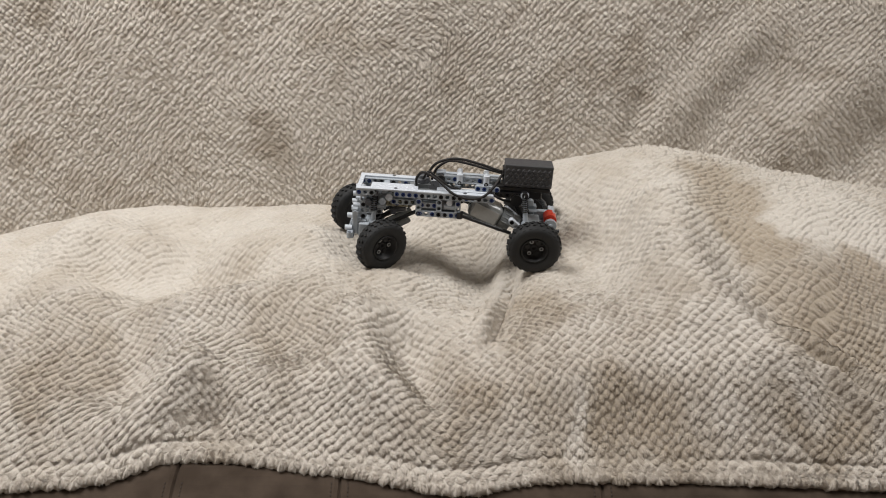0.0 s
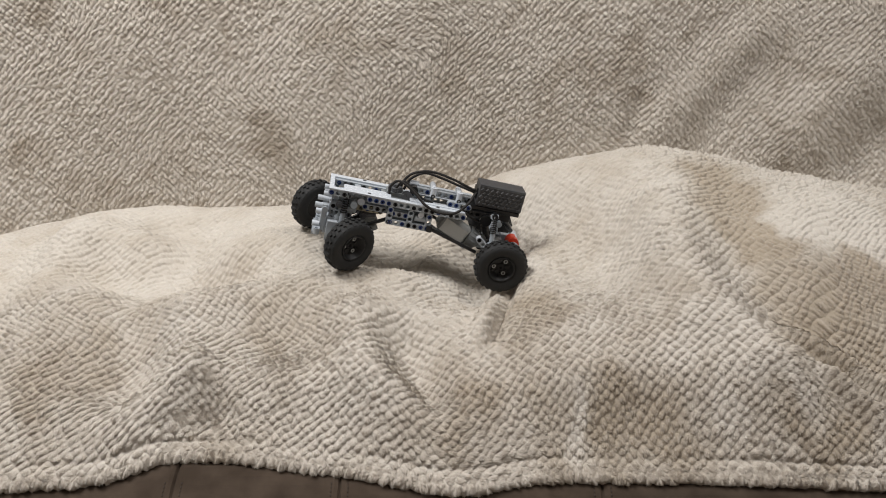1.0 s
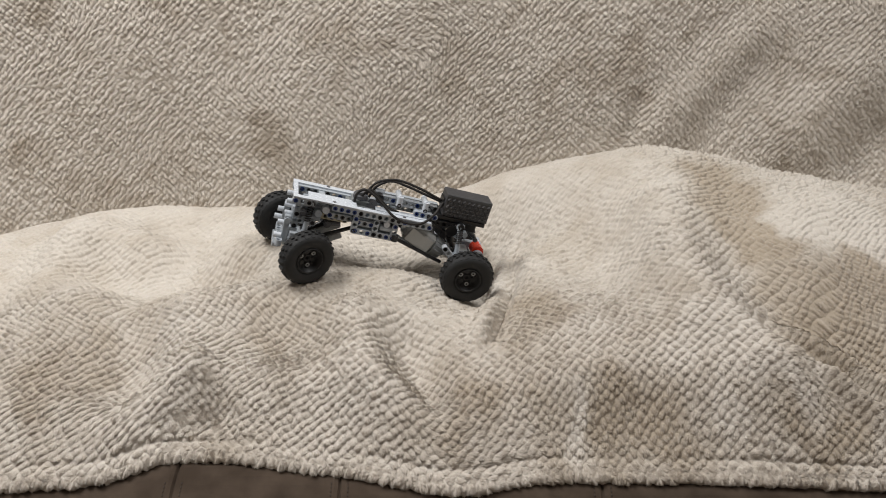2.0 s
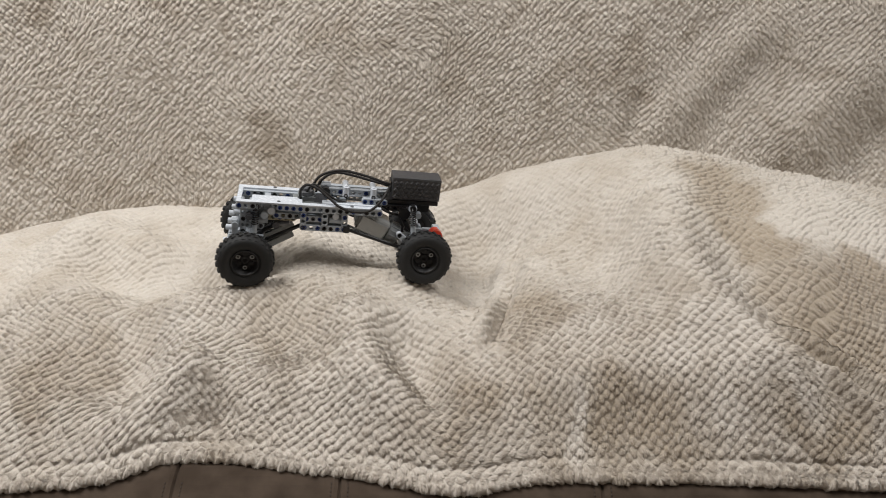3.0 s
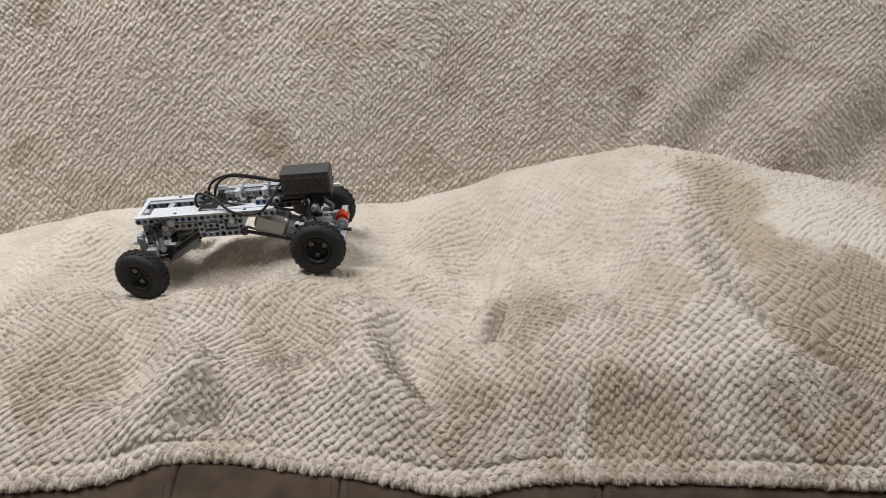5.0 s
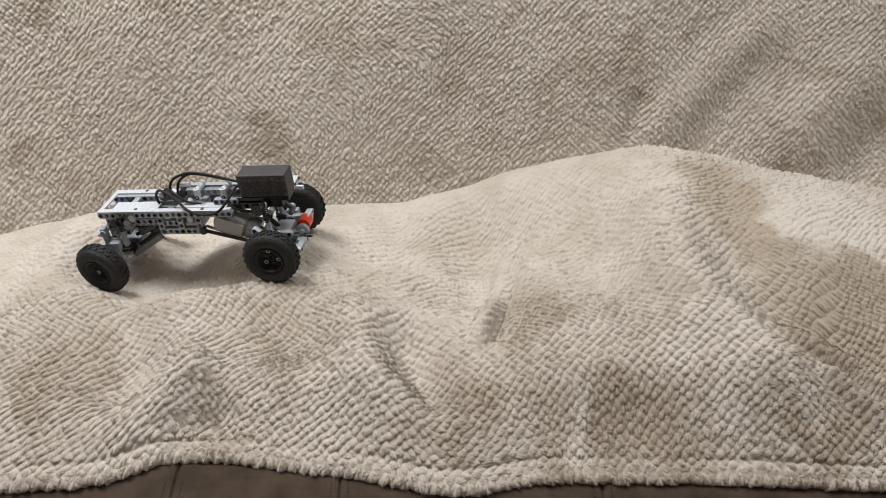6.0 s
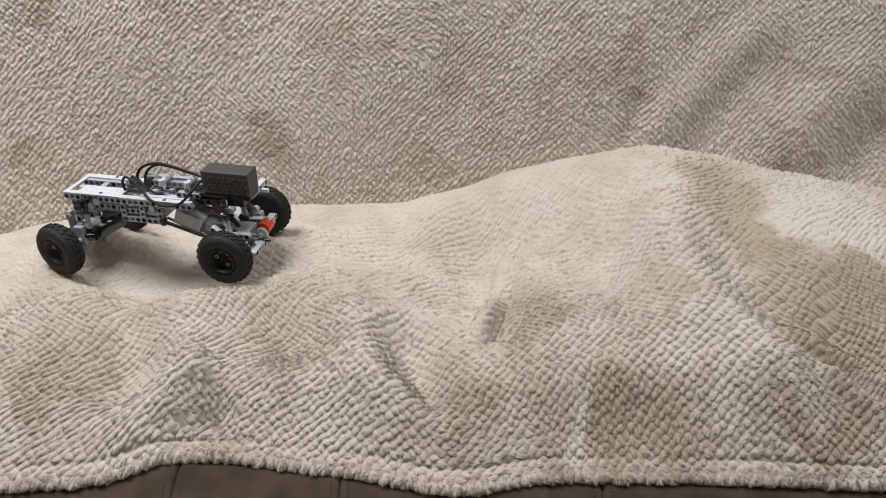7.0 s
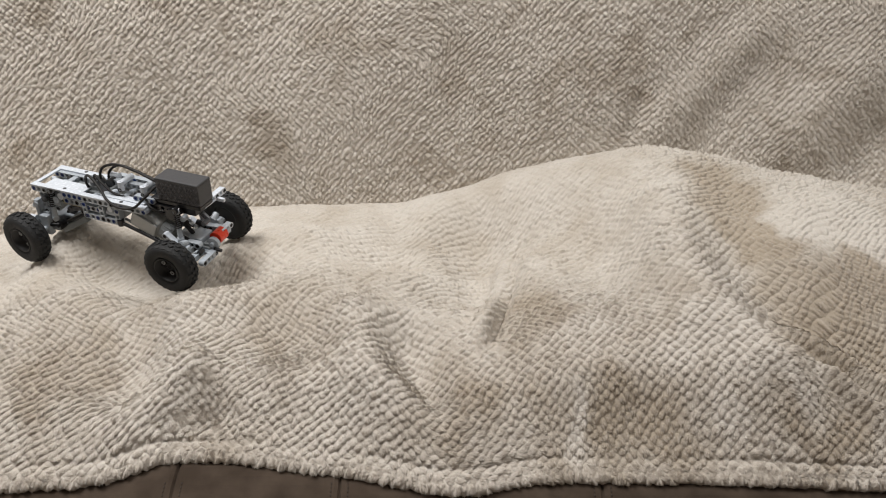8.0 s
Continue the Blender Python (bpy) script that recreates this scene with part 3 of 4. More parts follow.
def shock(parent, top, bottom):
    """A spring strut: its own z runs from the lower eye to the upper one."""
    a, b = Vector(bottom), Vector(top)
    L = (b - a).length
    m = Matrix.Translation(a) @ (b - a).to_track_quat("Z", "Y").to_matrix().to_4x4()
    key = f"{L:.0f}"
    body = fit_on("shock_absorber", shape("strut" + key, lambda: merge(rod((0, 0, -2), (0, 0, L * 0.48), 3.6, 3.0), rod((0, 0, L * 0.4), (0, 0, L), 1.6),
                                                               rod((-3.8, 0, 0), (3.8, 0, 0), 3.9), rod((-3.8, 0, L), (3.8, 0, L), 3.9)), M_GREY), parent, m, "light grey spring strut")
    fit_on("spring", shape("coil" + key, lambda: spring_bm(L * 0.42, L * 0.92, 3.7, 7, 0.75), M_BLACK), body, Matrix(), "black coil spring")
    return body


TYRE_R = 31.2


def tyre_bm():
    bm = bmesh.new()
    prof = ((15.2, 8.0), (16.0, 9.8), (19.0, 11.0), (23.0, 11.4), (25.6, 11.0), (27.6, 9.4), (28.9, 7.0), (29.6, 3.0), (29.6, -3.0), (28.9, -7.0),
            (27.6, -9.4), (25.6, -11.0), (23.0, -11.4), (19.0, -11.0), (16.0, -9.8), (15.2, -8.0))
    K = 48
    rings = [[bm.verts.new((r * math.sin(i * math.tau / K), y, r * math.cos(i * math.tau / K))) for i in range(K)] for r, y in prof]
    for a, b in zip(rings, rings[1:] + rings[:1]):
        for i in range(K):
            f = bm.faces.new((a[i], a[(i + 1) % K], b[(i + 1) % K], b[i]))
            f.smooth = True
    n = 24
    for i in range(n):
        for side in (-1, 1):
            a = (i + (0.5 if side > 0 else 0)) * math.tau / n
            # a shoulder lug that wraps on to the sidewall, and a middle lug
            for y0, y1, r0, r1, wide, tilt in ((4.6, 9.6, 26.2, 30.0, 4.4, 8), (0.2, 5.4, 28.6, TYRE_R, 3.9, -20)):
                lug = box_bm(-wide / 2, wide / 2, y0, y1, r0, r1)
                for v in lug.verts:
                    if v.co.z > r0 + 1:
                        v.co.z -= 0.8 * max(0.0, v.co.y - 5) * 0.45
                        v.co.x *= 0.8
                        v.co.y = (y0 + y1) / 2 + (v.co.y - (y0 + y1) / 2) * 0.88
                bmesh.ops.transform(lug, matrix=Matrix.Rotation(radians(tilt), 4, "Z"), verts=lug.verts[:])
                if side < 0:
                    bmesh.ops.transform(lug, matrix=Matrix.Rotation(math.pi, 4, "Z"), verts=lug.verts[:])
                bmesh.ops.transform(lug, matrix=Matrix.Rotation(a, 4, "Y"), verts=lug.verts[:])
                me = bpy.data.meshes.new("tmp")
                lug.to_mesh(me)
                lug.free()
                bm.from_mesh(me)
                bpy.data.meshes.remove(me)
    bmesh.ops.recalc_face_normals(bm, faces=bm.faces[:])
    return bm


def rim_bm():
    bm = bmesh.new()
    prof = ((17.2, -9.0), (17.2, 10.2), (16.4, 10.8), (15.4, 10.2), (14.2, 2.0), (9.0, 0.6), (5.4, 0.8), (5.0, 2.6), (2.6, 2.6), (2.4, -0.5))
    K = 36
    rings = [[bm.verts.new((r * math.sin(i * math.tau / K), y, r * math.cos(i * math.tau / K))) for i in range(K)] for r, y in prof]
    for a, b in zip(rings, rings[1:]):
        for i in range(K):
            f = bm.faces.new((a[i], a[(i + 1) % K], b[(i + 1) % K], b[i]))
            f.smooth = True
    bm.faces.new(rings[0])
    bm.faces.new(rings[-1])
    bmesh.ops.recalc_face_normals(bm, faces=bm.faces[:])
    extra = []
    for i in range(6):
        a = i * math.tau / 6
        c = Vector((8.6 * math.sin(a), 0, 8.6 * math.cos(a)))
        extra.append(rod(c + Vector((0, -1, 0)), c + Vector((0, 2.2, 0)), 3.4, 3.1, 14))
        b = box_bm(-1.0, 1.0, 0.5, 2.4, 9, 15.0)
        bmesh.ops.transform(b, matrix=Matrix.Rotation(a + math.pi / 6, 4, "Y"), verts=b.verts[:])
        extra.append(b)
    return merge(bm, *extra)


def grown(bm, k):
    bm.transform(Matrix.Diagonal((k, 1.04, k, 1)))
    return bm


def wheel(parent):
    w = fit_on("wheel", shape("rim", lambda: grown(rim_bm(), 0.97), M_RIM), parent, Matrix(), "black six-hole plastic rim")
    fit_on("tyre", shape("tyre", lambda: grown(tyre_bm(), 1.10), M_TYRE), w, Matrix(), "black rubber tyre with chunky lugs")
    for i in range(3):
        a = i * math.tau / 3
        fit_on("pin", shape("pin_s", pin_bm, M_SILVER), w, Matrix.Translation((9.3 * math.sin(a), 2.6, 9.3 * math.cos(a))), "pale grey pin end")
    return w


def put(parent, name, bm, material, label=""):
    bm.transform(MM)
    return part(name, bm, material, parent, label)


X90 = Matrix.Rotation(math.pi / 2, 4, "X")
Z90 = Matrix.Rotation(math.pi / 2, 4, "Z")
Y90 = Matrix.Rotation(math.pi / 2, 4, "Y")


def at(x, y, z):
    return Matrix.Translation((x, y, z))


FLIP = Matrix.Rotation(math.pi, 4, "Z")
truck = tagged(new("toy_truck"), "light grey and black brick-built toy crawler truck with big tyres", "toy truck")

# the long side beams, their pins and the deck plates
liftarm(truck, 16, at(-64, 24, -6), "b.k.bkk.k..kbbbb")
liftarm(truck, 3, at(88, 24, -6), "k.b")
liftarm(truck, 14, at(40, -24, -6) @ FLIP, "b..kbbb.k..k.b")
liftarm(truck, 4, at(104, -24, -6) @ FLIP, "b.kb")
liftarm(truck, 12, at(16, -17, -6), ".bbbb.k...bb")
liftarm(truck, 9, at(-60, 17, -6), "")
put(truck, "deck_plate", brick(30, 90, 4, 28, -2, 0, 0.4), M_WHITE, "very light grey smooth deck panel")
put(truck, "deck_plate", brick(-66, 108, 20.2, 28, -2.2, -0.2, 0.4), M_WHITE)
put(truck, "deck_plate", brick(-60, 6, 9, 20, -1.6, 0.6, 0.4), M_WHITE)
put(truck, "deck_plate", brick(18, 108, -28, -19, -2.2, -0.2, 0.4), M_WHITE)
put(truck, "deck_plate", brick(102, 107.6, -19, 20, -2.4, -0.4, 0.4), M_WHITE)
put(truck, "deck_plate", brick(-66, -8, -28, -14, -2.2, -0.2, 0.4), M_WHITE)
for x, y in ((58, 22), (-30, 24), (64, -24)):
    put(truck, "pin", rod((x, y, -1), (x, y, 0.4), 2.2), M_DARK)
# cross beams
for x in (72, 16, -20, -60):
    liftarm(truck, 5, at(x, -16, -7) @ Z90, ".....")
# the raised beams in the middle of the deck
liftarm(truck, 10, at(-72, -4, 9), "k..b...b.k")
liftarm(truck, 11, at(-76, -20, 7), "..k....b..k")
liftarm(truck, 4, at(-70, 12, 4), "b.bb")
for x in (-22, -56):
    put(truck, "connector", merge(rod((x, -12, 17), (x, 10, 17), 3.9, 3.9, 18), rod((x, 10, 8), (x, 10, 20), 3.9, 3.9, 18)), M_WHITE, "light grey pin connector")
    fit_on("pin", shape("pin_k", pin_bm, M_BLACK), truck, at(x, 13.8, 9.5))
put(truck, "bush", rod((2, -6, 9), (2, 4, 9), 5.4, 5.4, 18), M_BLACK, "black axle bush")
put(truck, "crank", merge(rod((-4, -10, 14), (8, -10, 14), 4.0), rod((6, -10, 6), (6, -10, 16), 3.2)), M_WHITE)
# the steering servo with its turntable
put(truck, "servo", merge(brick(6, 42, -15, 12, -26, -3, 1.2), brick(14, 36, -12, 8, -4, 3, 1.0)), M_MID, "mid-grey steering motor")
put(truck, "turntable", merge(rod((25, -2, 2), (26, -1, 9), 10, 9, 24), rod((26, -1, 8), (26.5, -0.5, 12), 5, 4, 18)), M_DARK, "dark grey round gear cap")
put(truck, "gear", rod((10, 4, -1), (10, 8, 1), 7, 7, 20), M_DARK)
put(truck, "bush", rod((-8, 6, 0), (-8, 14, 2), 4.2), M_WHITE)
# the gearbox under the deck
put(truck, "gearbox", brick(-22, 30, -16, 17, -30, -9, 1.4), M_MID, "mid-grey gearbox housing")
put(truck, "gearbox", brick(30, 76, -14, 14, -24, -9, 1.4), M_MID)
for y, f in ((24, 1), (-24, -1)):
    lower = at(-22 if f > 0 else 26, y, -30) @ (Matrix() if f > 0 else FLIP)
    liftarm(truck, 7, lower, "bbkkb.b" if f > 0 else "b.k.bbk")
    liftarm(truck, 4, at(36, y * 0.8, -18) @ (Matrix() if f > 0 else FLIP), ".k.b")
    for x, p in ((28, "k.b"), (2, "k.."), (-22, "b.b")):
        liftarm(truck, 3, at(x, y, -30) @ Matrix.Rotation(-math.pi / 2, 4, "Y") @ (Matrix() if f > 0 else X90 @ X90), p)
    liftarm(truck, 5, at(40, y * 0.66, -22) @ (Matrix() if f > 0 else at(32, 0, 0) @ FLIP), "k.b.k", M_TAN if f > 0 else M_GREY)
    liftarm(truck, 3, at(8 if f > 0 else 24, y * 0.92, -19) @ (Matrix() if f > 0 else FLIP), "bgb")
    put(truck, "connector", rod((-18, y * 0.95, -20), (-4, y * 0.95, -20), 3.8), M_GREY)
    put(truck, "connector", rod((-11, y * 0.6, -14), (-11, y * 1.1, -14), 3.9), M_WHITE)
    put(truck, "axle_joint", merge(rod((44, y * 0.75, -28), (62, y * 0.75, -32), 3.4), rod((60, y * 0.6, -32), (60, y * 0.9, -32), 4.2)), M_DARK)
    put(truck, "connector", merge(rod((74, y * 0.8, -18), (74, y * 1.1, -18), 4.4), rod((70, y * 0.85, -26), (92, y * 0.85, -26), 3.8)), M_GREY)
    # links from the chassis to the axles
    put(truck, "suspension_link", merge(rod((30, y * 0.82, -30), (72, y * 0.72, -54), 2.5), rod((30, y * 0.82, -30), (25, y * 0.82, -29), 4)), M_BLACK, "black suspension rod")
    put(truck, "suspension_link", merge(rod((32, y * 0.5, -20), (76, y * 0.45, -44), 2.5), rod((32, y * 0.5, -20), (28, y * 0.5, -19), 4)), M_BLACK, "black suspension rod")
    put(truck, "suspension_link", merge(rod((-25, y * 1.12, -29), (-92, y * 1.05, -50), 2.3), rod((-25, y * 1.12, -33), (-25, y * 1.12, -25), 4.2)), M_BLACK, "black suspension rod")
    arm = liftarm(truck, 7, at(84, y * 0.62, -70) @ Matrix.Rotation(math.pi + radians(31), 4, "Y") @ (X90 if f > 0 else X90.inverted()), "..k....", M_MID, "suspension_arm")
    tagged(arm, "mid-grey lower suspension beam")
    # struts
    shock(truck, (84, y * 0.88, -8), (86, y * 1.02, -48))
    shock(truck, (-106, y * 0.75, 0), (-110, y * 1.0, -36))
    put(truck, "strut_mount", rod((84, y * 0.5, -8), (84, y * 1.05, -8), 4.0), M_DARK)
    put(truck, "strut_mount", rod((-106, y * 0.3, 1), (-106, y * 0.95, 1), 4.0), M_BLACK)
    put(truck, "connector", rod((66, y * 0.7, -12), (66, y * 1.05, -12), 4.6), M_WHITE)
    put(truck, "connector", rod((52, y * 0.5, -14), (76, y * 0.5, -14), 4.2), M_GREY)
# the front bulkhead
for f in (1, -1):
    liftarm(truck, 5, at(99, 19 * f, -41) @ Matrix.Rotation(-math.pi / 2, 4, "Y") @ (Matrix() if f > 0 else X90 @ X90), "k.k.b")
    put(truck, "bulkhead", brick(76, 94, min(8 * f, 17 * f), max(8 * f, 17 * f), -36, -11, 1.2), M_GREY, "light grey front bulkhead")
    liftarm(truck, 3, at(78 if f > 0 else 94, 19.5 * f, -33) @ (Matrix() if f > 0 else FLIP), "gk.")
    for z in (-14, -30):
        put(truck, "pin", rod((100, 13 * f, z), (113, 13 * f, z), 3.6, 3.2), M_WHITE, "pale grey pin")
    put(truck, "axle_end", merge(rod((92, 20 * f, -20), (92, 28 * f, -20), 4.2), rod((92, 27 * f, -20), (92, 29 * f, -20), 2.4)), M_DARK)
put(truck, "cross_plate", brick(100, 104, -18, 18, -34, -22, 0.8), M_GREY)
# the big drive motor, tilted down to the rear axle
tilt = at(-36, 8, -15) @ Matrix.Rotation(radians(-24), 4, "Y")
motor = merge(brick(-46, -3, -15, 15, -15, 13, 7.0, 4), brick(-42, -6, 15, 17.5, -12, 8, 1.2, 2), rod((-20, 8, -16), (-20, 8, -19), 6, 5, 20))
motor.transform(tilt)
put(truck, "drive_motor", motor, M_MOTOR, "glossy grey electric drive motor")
cap = merge(rod((-45, 1, -2), (-60, 1, -2), 15, 13.5, 32), rod((-58, 1, -2), (-66, 1, -2), 6, 5, 18), *(brick(-58, -46, 1 + 14.2 * math.cos(k) - 1, 1 + 14.2 * math.cos(k) + 1, -2 + 14.2 * math.sin(k) - 1, -2 + 14.2 * math.sin(k) + 1, 0.4, 1) for k in (0.1, 0.5, 0.9, 1.3, 1.7, 2.1)))
cap.transform(tilt)
put(truck, "motor_cap", cap, M_MID, "grey motor end cap")
rail = brick(-52, 4, 11, 13.5, -16, -13, 0.6)
rail.transform(tilt)
put(truck, "rail", rail, M_GREY)
# rear carrier and the battery box
put(truck, "carrier", merge(brick(-138, -66, -13, 13, 3, 8.6, 1), brick(-92, -68, -10, 10, -8, 4, 1), brick(-128, -104, -11, 11, -7, 4, 1)), M_BLACK, "black plastic battery carrier")
for y in (-12, 12):
    liftarm(truck, 6, at(-108, y, -2), "k.k.k.", M_BLACK)
put(truck, "panel", brick(-144, -100, -30, -26, -4, 1, 0.8), M_WHITE, "light grey rear panel")
liftarm(truck, 6, at(-130, -44, 2) @ Z90, "k.k.k.", M_WHITE)
battery = put(truck, "battery_box", brick(-139, -78, -13.6, 13.6, 9, 38.5, 1.6, 3), M_BOX, "dark grey battery box with dimpled sides")


def grip_bm():
    bm = bmesh.new()
    for r in range(5):
        for c in range(9):
            x = -82.5 - (c + (0.5 if r % 2 else 0)) * 6.6
            z = 12.6 + r * 4.6
            if x < -135.5:
                continue
            q = [bm.verts.new((x + dx, 13.5, z + dz)) for dx, dz in ((3.1, 0), (0, 3.6), (-3.1, 0), (0, -3.6))]
            k = [bm.verts.new((x + dx, 14.6, z + dz)) for dx, dz in ((1.9, 0), (0, 2.2), (-1.9, 0), (0, -2.2))]
            bm.faces.new(k)
            for i in range(4):
                bm.faces.new((q[i], q[(i + 1) % 4], k[(i + 1) % 4], k[i]))
    bmesh.ops.recalc_face_normals(bm, faces=bm.faces[:])
    return bm


for m in (Matrix(), at(-217, 0, 0) @ FLIP):
    tagged(fit_on("grip", shape("grip", grip_bm, M_BOX), battery, m, "raised diamond grip pattern"), kind="stuff")
put(battery, "lid_seam", brick(-139.2, -77.8, -13.8, 13.8, 35.6, 36.2, 0.3, 1), M_BLACK)
put(battery, "socket", brick(-79, -76, -10, 8, 16, 30, 0.8), M_BLACK, "black plug sockets")
# cables
for pts, r in (
    (((20, -2, 4), (16, 0, 20), (6, 0, 31), (-16, 0, 37), (-44, 1, 33), (-66, 2, 27), (-78, 2, 24)), 1.7),
    (((14, -8, 4), (8, -8, 20), (-8, -8, 31), (-30, -8, 29), (-56, -6, 24), (-78, -4, 20)), 1.7),
    (((32, 8, -4), (33, 10, 10), (26, 12, 20), (14, 16, 18), (0, 22, 10), (-14, 29, 1), (-32, 31, -4), (-52, 30, -1), (-66, 24, 12), (-74, 12, 22), (-79, 6, 24)), 1.7),
    (((26, 4, 6), (18, 8, 20), (6, 12, 14), (-10, 14, 4), (-24, 12, 0)), 1.5),
    (((-60, 14, 4), (-70, 18, -4), (-88, 12, -12), (-100, 6, -10)), 1.7),
):
    put(truck, "cable", tube(pts, r), M_CABLE, "black rubber cable")

# the front axle
front_axle = put(truck, "front_axle", merge(brick(-9, 11, -15, 15, -9, 9, 1.6), brick(-5, 7, -30, 30, -4, 4, 1.0), rod((0, -46, 0), (0, 46, 0), 3.0), brick(-22, -8, -8, 8, -6, 8, 1.4)), M_GREY, "light grey front axle housing")
rear_axle = put(truck, "rear_axle", merge(brick(-10, 10, -13, 13, -8, 9, 1.6), brick(-5, 5, -38, 38, -4, 4, 1.0), rod((0, -50, 0), (0, 50, 0), 3.0), brick(8, 26, -8, 8, -4, 9, 1.4)), M_GREY, "light grey rear axle housing")
for f in (1, -1):
    put(front_axle, "upright", merge(brick(-6, 7, 30 * f - 4, 30 * f + 4, -10, 18, 1.2), brick(9, 16, 24 * f - 4, 24 * f + 4, 0, 36, 1.0), brick(-2, 12, 22 * f - 3.5, 22 * f + 3.5, 12, 19, 1.0), rod((12, 18 * f, 30), (12, 30 * f, 30), 3.8)), M_GREY, "light grey steering upright")
    put(front_axle, "ball_joint", merge(rod((16, 30 * f, 10), (25, 30 * f, 10), 3.6), rod((16, 22 * f, 24), (23, 22 * f, 24), 3.4)), M_WHITE)
    put(front_axle, "joint", merge(rod((0, 14 * f, 0), (0, 24 * f, 0), 7.5, 6.5, 20), rod((-14, 18 * f, 2), (-14, 26 * f, 2), 6.5, 6.5, 18)), M_BLACK, "black universal joint")
    put(front_axle, "knuckle", merge(rod((0, 28 * f, -9), (0, 28 * f, 13), 4.2), brick(-16, -5, 26 * f - 4, 26 * f + 4, -3, 5, 1.0)), M_MID)
    liftarm(front_axle, 4, at(18, 14 * f, 4) @ Matrix.Rotation(-math.pi / 2, 4, "Y") @ Z90, "b.kb")
    liftarm(rear_axle, 3, at(16 if f > 0 else 32, 27 * f, 6) @ (Matrix() if f > 0 else FLIP) @ Matrix.Rotation(radians(-40 if f > 0 else 40), 4, "Y"), "k.k", M_WHITE)
    put(rear_axle, "joint", merge(rod((0, 13 * f, 0), (0, 22 * f, 0), 7.0, 6.4, 20), rod((4, 18 * f, 8), (16, 18 * f, 12), 3.6)), M_BLACK, "black axle joint")
    liftarm(rear_axle, 4, at(-12 if f > 0 else 12, 20 * f, 7) @ (Matrix() if f > 0 else FLIP), "k..b")
    put(rear_axle, "hub", merge(brick(-8, 8, 35 * f - 5, 35 * f + 5, -9, 12, 1.4), rod((0, 28 * f, 12), (0, 38 * f, 16), 4)), M_GREY)
    liftarm(rear_axle, 4, at(-14, 26 * f - 4, -2) @ Matrix.Rotation(-math.pi / 2, 4, "Y") @ Z90, "k..k")
liftarm(front_axle, 5, at(20, -16, -8) @ Z90, "b.k.b")
put(front_axle, "steering_link", merge(rod((-16, -30, 4), (-16, 30, 4), 2.4), rod((-16, 26, 4), (-4, 30, 4), 3)), M_BLACK, "black steering rod")

put(rear_axle, "clutch_gear", merge(rod((-24, -14, 8), (-24, 2, 8), 8.4, 8.4, 28), rod((-24, -16, 8), (-24, 4, 8), 4, 4, 16)), M_RED, "orange-red round clutch")
put(rear_axle, "gear", merge(rod((-24, 4, 4), (-24, 9, 4), 8.2, 8.2, 24), rod((-24, 2, 4), (-24, 12, 4), 3, 3, 12)), M_GREY, "light grey gear wheel")
liftarm(rear_axle, 4, at(-26, 12, -6) @ Z90, "k..k")
liftarm(rear_axle, 3, at(-26, -26, 12) @ Z90, "k.k", M_WHITE)
put(rear_axle, "bracket", brick(-30, -8, 12, 20, -8, -2, 1.0), M_GREY)
put(rear_axle, "bracket", brick(-30, -8, -24, -16, 4, 12, 1.0), M_GREY)
put(rear_axle, "cover", merge(brick(-22, -9, -12, 14, -7, 1, 1.0), brick(-20, -12, 2, 12, 1, 5, 0.8)), M_MID, "mid-grey axle cover")
put(rear_axle, "axle_end", merge(rod((-18, 22, 2), (-18, 30, 2), 3.2), rod((-26, 10, -2), (-36, 10, -2), 2.2)), M_BLACK)
put(truck, "hook", merge(rod((-120, -4, -6), (-134, -4, -18), 3.4), rod((-134, -4, -18), (-134, 8, -18), 3.0)), M_DARK)
put(truck, "gear", rod((-96, 14, -8), (-96, 18, -8), 7.5, 7.5, 20), M_BLACK, "black gear wheel")
put(truck, "bush", rod((-114, 12, -9), (-114, 20, -9), 3.8), M_GREY)
put(truck, "drive_shaft", merge(rod((-96, 4, -18), (-112, 2, -40), 3.0), rod((-100, 3, -22), (-104, 3, -28), 5.0)), M_BLACK, "black drive shaft")
put(truck, "drive_shaft", merge(rod((40, 0, -20), (84, 0, -56), 3.0), rod((58, 0, -34), (64, 0, -40), 5.2)), M_BLACK, "black drive shaft")
wheels = {(e, f): wheel(truck) for e in "fr" for f in (1, -1)}


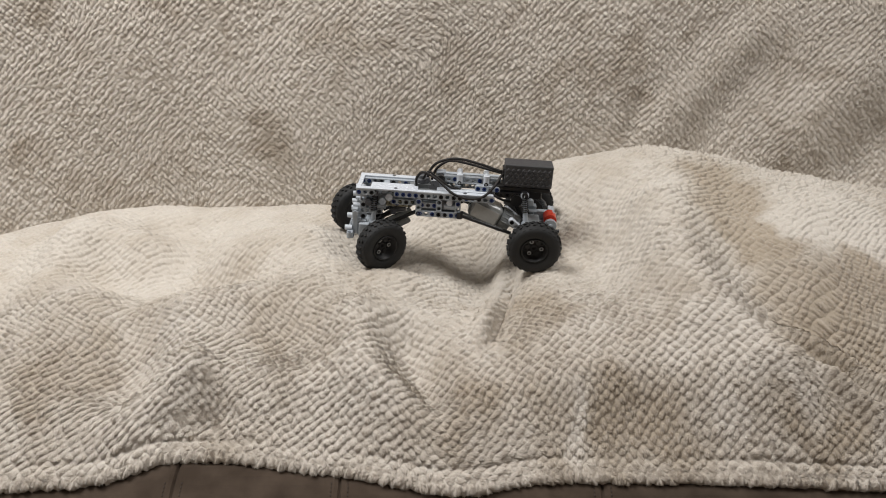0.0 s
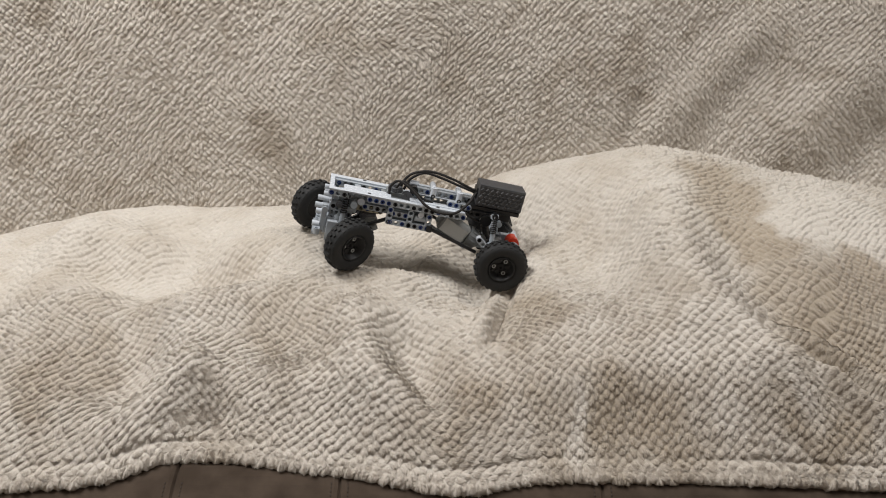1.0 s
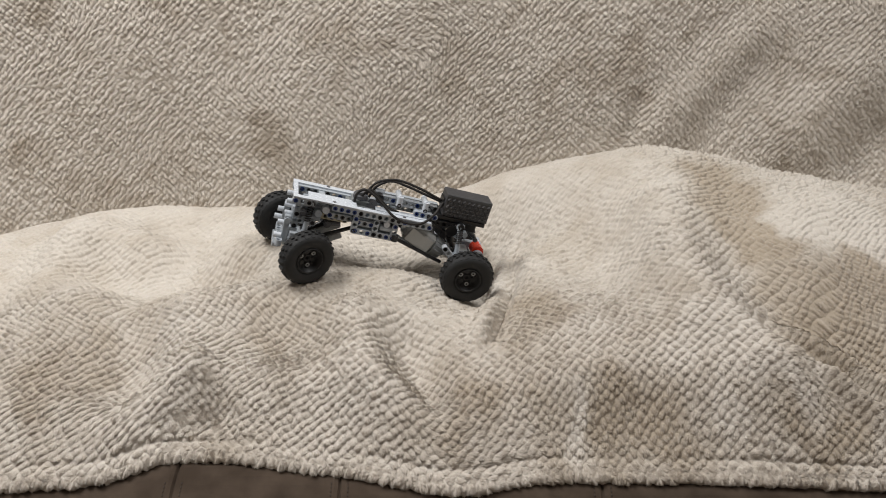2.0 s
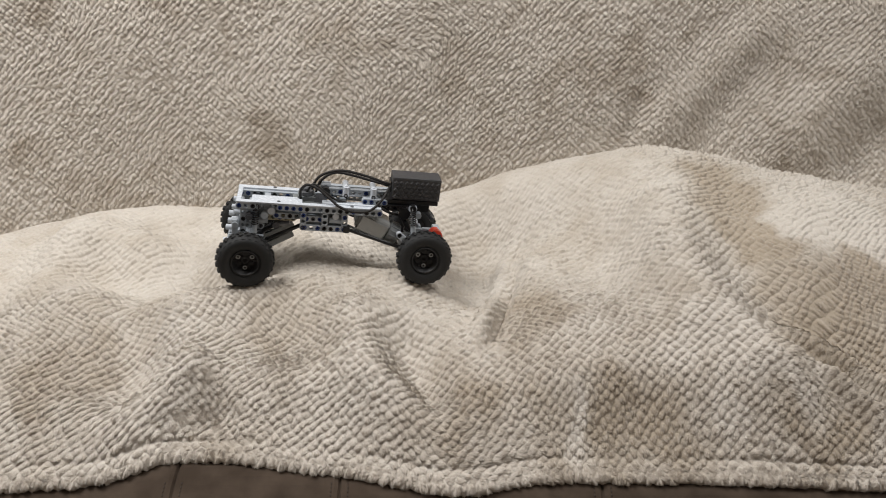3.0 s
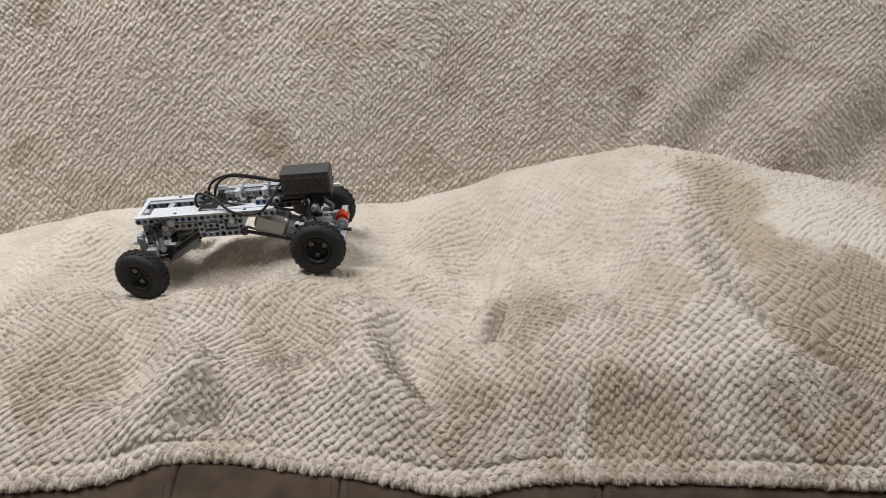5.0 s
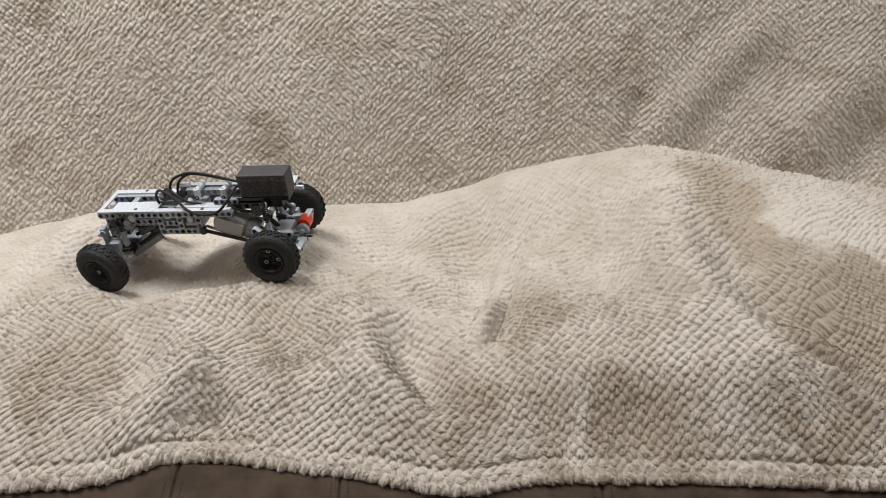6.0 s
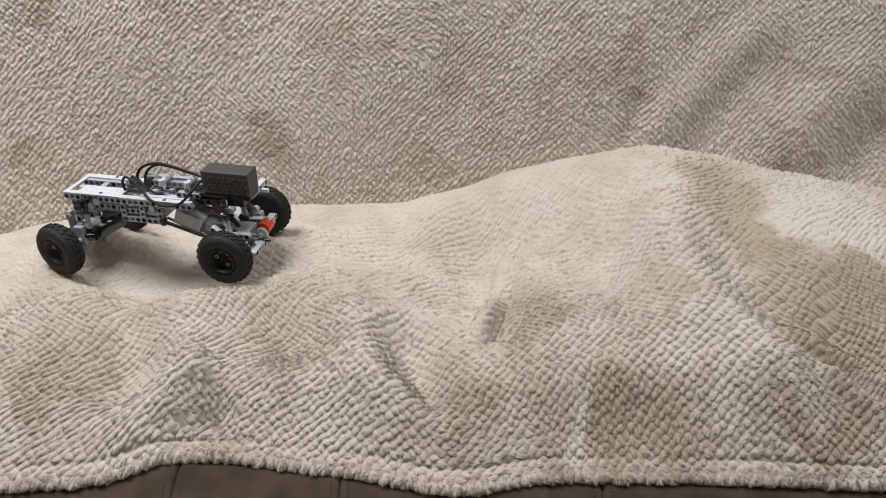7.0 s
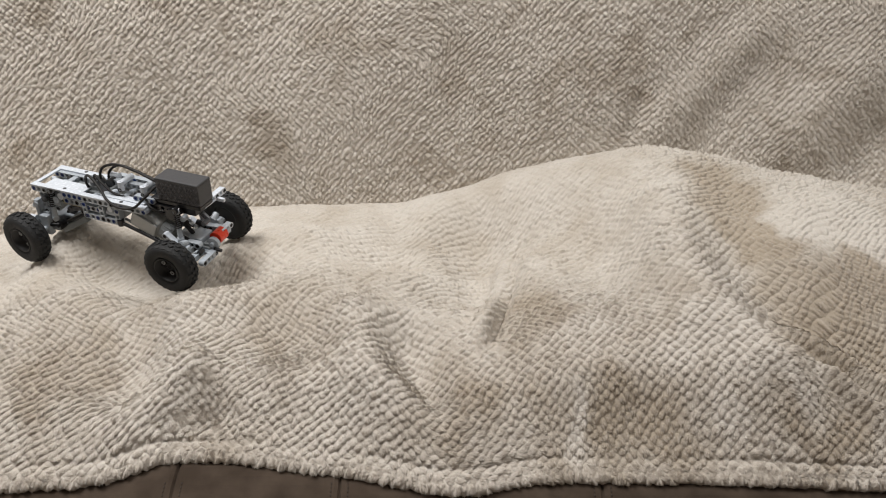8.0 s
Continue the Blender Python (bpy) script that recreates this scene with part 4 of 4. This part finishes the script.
def motions():
    walk(truck, [
        (0.0, pose(-0.0011, 0.9445, 0.6387, -2.5, -3.4, 178.0)),
        (0.5, pose(-0.0205, 0.9395, 0.6336, 0.4, -8.2, 181.6)),
        (1.0, pose(-0.0375, 0.9344, 0.6269, -1.2, -13.6, 185.4)),
        (1.5, pose(-0.0549, 0.9272, 0.6200, -3.6, -17.3, 187.9)),
        (2.0, pose(-0.0803, 0.9109, 0.6240, -4.1, -16.4, 190.8)),
        (2.5, pose(-0.1116, 0.9055, 0.6302, -3.5, -11.6, 190.5)),
        (3.0, pose(-0.1443, 0.9034, 0.6357, -2.8, -7.2, 189.3)),
        (3.5, pose(-0.1745, 0.8996, 0.6381, -2.5, -4.7, 187.4)),
        (4.0, pose(-0.2103, 0.9115, 0.6328, -4.3, -0.9, 185.3)),
        (4.5, pose(-0.2484, 0.9260, 0.6241, -6.7, 2.7, 184.3)),
        (5.0, pose(-0.2763, 0.9189, 0.6249, -8.6, 4.4, 180.0)),
        (5.5, pose(-0.2997, 0.9115, 0.6282, -10.7, 4.5, 175.8)),
        (6.0, pose(-0.3204, 0.9072, 0.6324, -11.5, 3.7, 172.4)),
        (6.5, pose(-0.3484, 0.9290, 0.6299, -8.6, 0.5, 172.5)),
        (7.0, pose(-0.3655, 0.9178, 0.6420, -7.5, -1.3, 168.1)),
        (7.5, pose(-0.3877, 0.9171, 0.6435, -9.4, -3.8, 163.3)),
        (8.0, pose(-0.4170, 0.9257, 0.6401, -9.7, -4.5, 160.7)),
    ])
    # seconds, height of the axle in mm, its roll and, in front, the steering in degrees
    front = (
        (0.0, -63.5, -2.6, 36.0),
        (0.5, -58.8, -0.8, 36.0),
        (1.0, -57.9, -2.0, 36.0),
        (1.5, -62.9, 2.9, 32.6),
        (2.0, -65.0, 2.2, 23.9),
        (2.5, -63.2, 0.3, 12.2),
        (3.0, -61.1, 0.2, 3.9),
        (3.5, -63.0, 0.7, 1.2),
        (4.0, -61.6, -1.2, -3.5),
        (4.5, -60.6, -1.0, -8.4),
        (5.0, -59.8, -1.7, -11.1),
        (5.5, -58.9, -3.5, -11.9),
        (6.0, -58.1, -3.6, -11.9),
        (6.5, -58.1, -3.6, -11.7),
        (7.0, -64.5, -0.7, -14.7),
        (7.5, -60.2, 0.4, -17.0),
        (8.0, -60.8, 0.6, -7.8),
    )
    rear = (
        (0.0, -46.5, -4.1),
        (0.5, -47.0, -2.1),
        (1.0, -46.3, -1.4),
        (1.5, -46.0, -2.9),
        (2.0, -44.1, -2.0),
        (2.5, -47.9, -0.2),
        (3.0, -52.1, 5.3),
        (3.5, -53.2, 6.5),
        (4.0, -51.1, 4.8),
        (4.5, -48.6, 2.4),
        (5.0, -45.6, 4.8),
        (5.5, -46.3, 4.2),
        (6.0, -47.7, 2.2),
        (6.5, -45.9, -1.0),
        (7.0, -48.5, -0.6),
        (7.5, -45.5, 1.6),
        (8.0, -48.0, -1.0),
    )
    way = (0.000, 0.021, 0.040, 0.071, 0.099, 0.129, 0.161, 0.194, 0.231, 0.265, 0.295, 0.320, 0.343, 0.363, 0.384, 0.417, 0.445)  # metres gone
    axles = {}
    for k, (t, z, roll, steer) in enumerate(front):
        axles["f", k] = (t, pose(0.096, 0, z * 0.001, roll, 0, 0), steer)
    for k, (t, z, roll) in enumerate(rear):
        axles["r", k] = (t, pose(-0.120, 0, z * 0.001, roll, 0, 0), 0.0)
    for end, axle in (("f", front_axle), ("r", rear_axle)):
        walk(axle, [axles[end, k][:2] for k in range(len(way))])
        for side in (1, -1):
            rows = []
            for k, gone in enumerate(way):
                t, m, steer = axles[end, k]
                spin = math.degrees(gone / 0.0335) + 25
                hub = m @ pose(0, 0.019 * side, 0) @ pose(0, 0, 0, 0, 0, steer) @ pose(0, 0.0420 * side, 0)
                rows.append((t, hub @ pose(0, 0, 0, 0, 0, 0 if side > 0 else 180) @ pose(0, 0, 0, 0, spin * side, 0)))
            walk(wheels[end, side], rows)


motions()
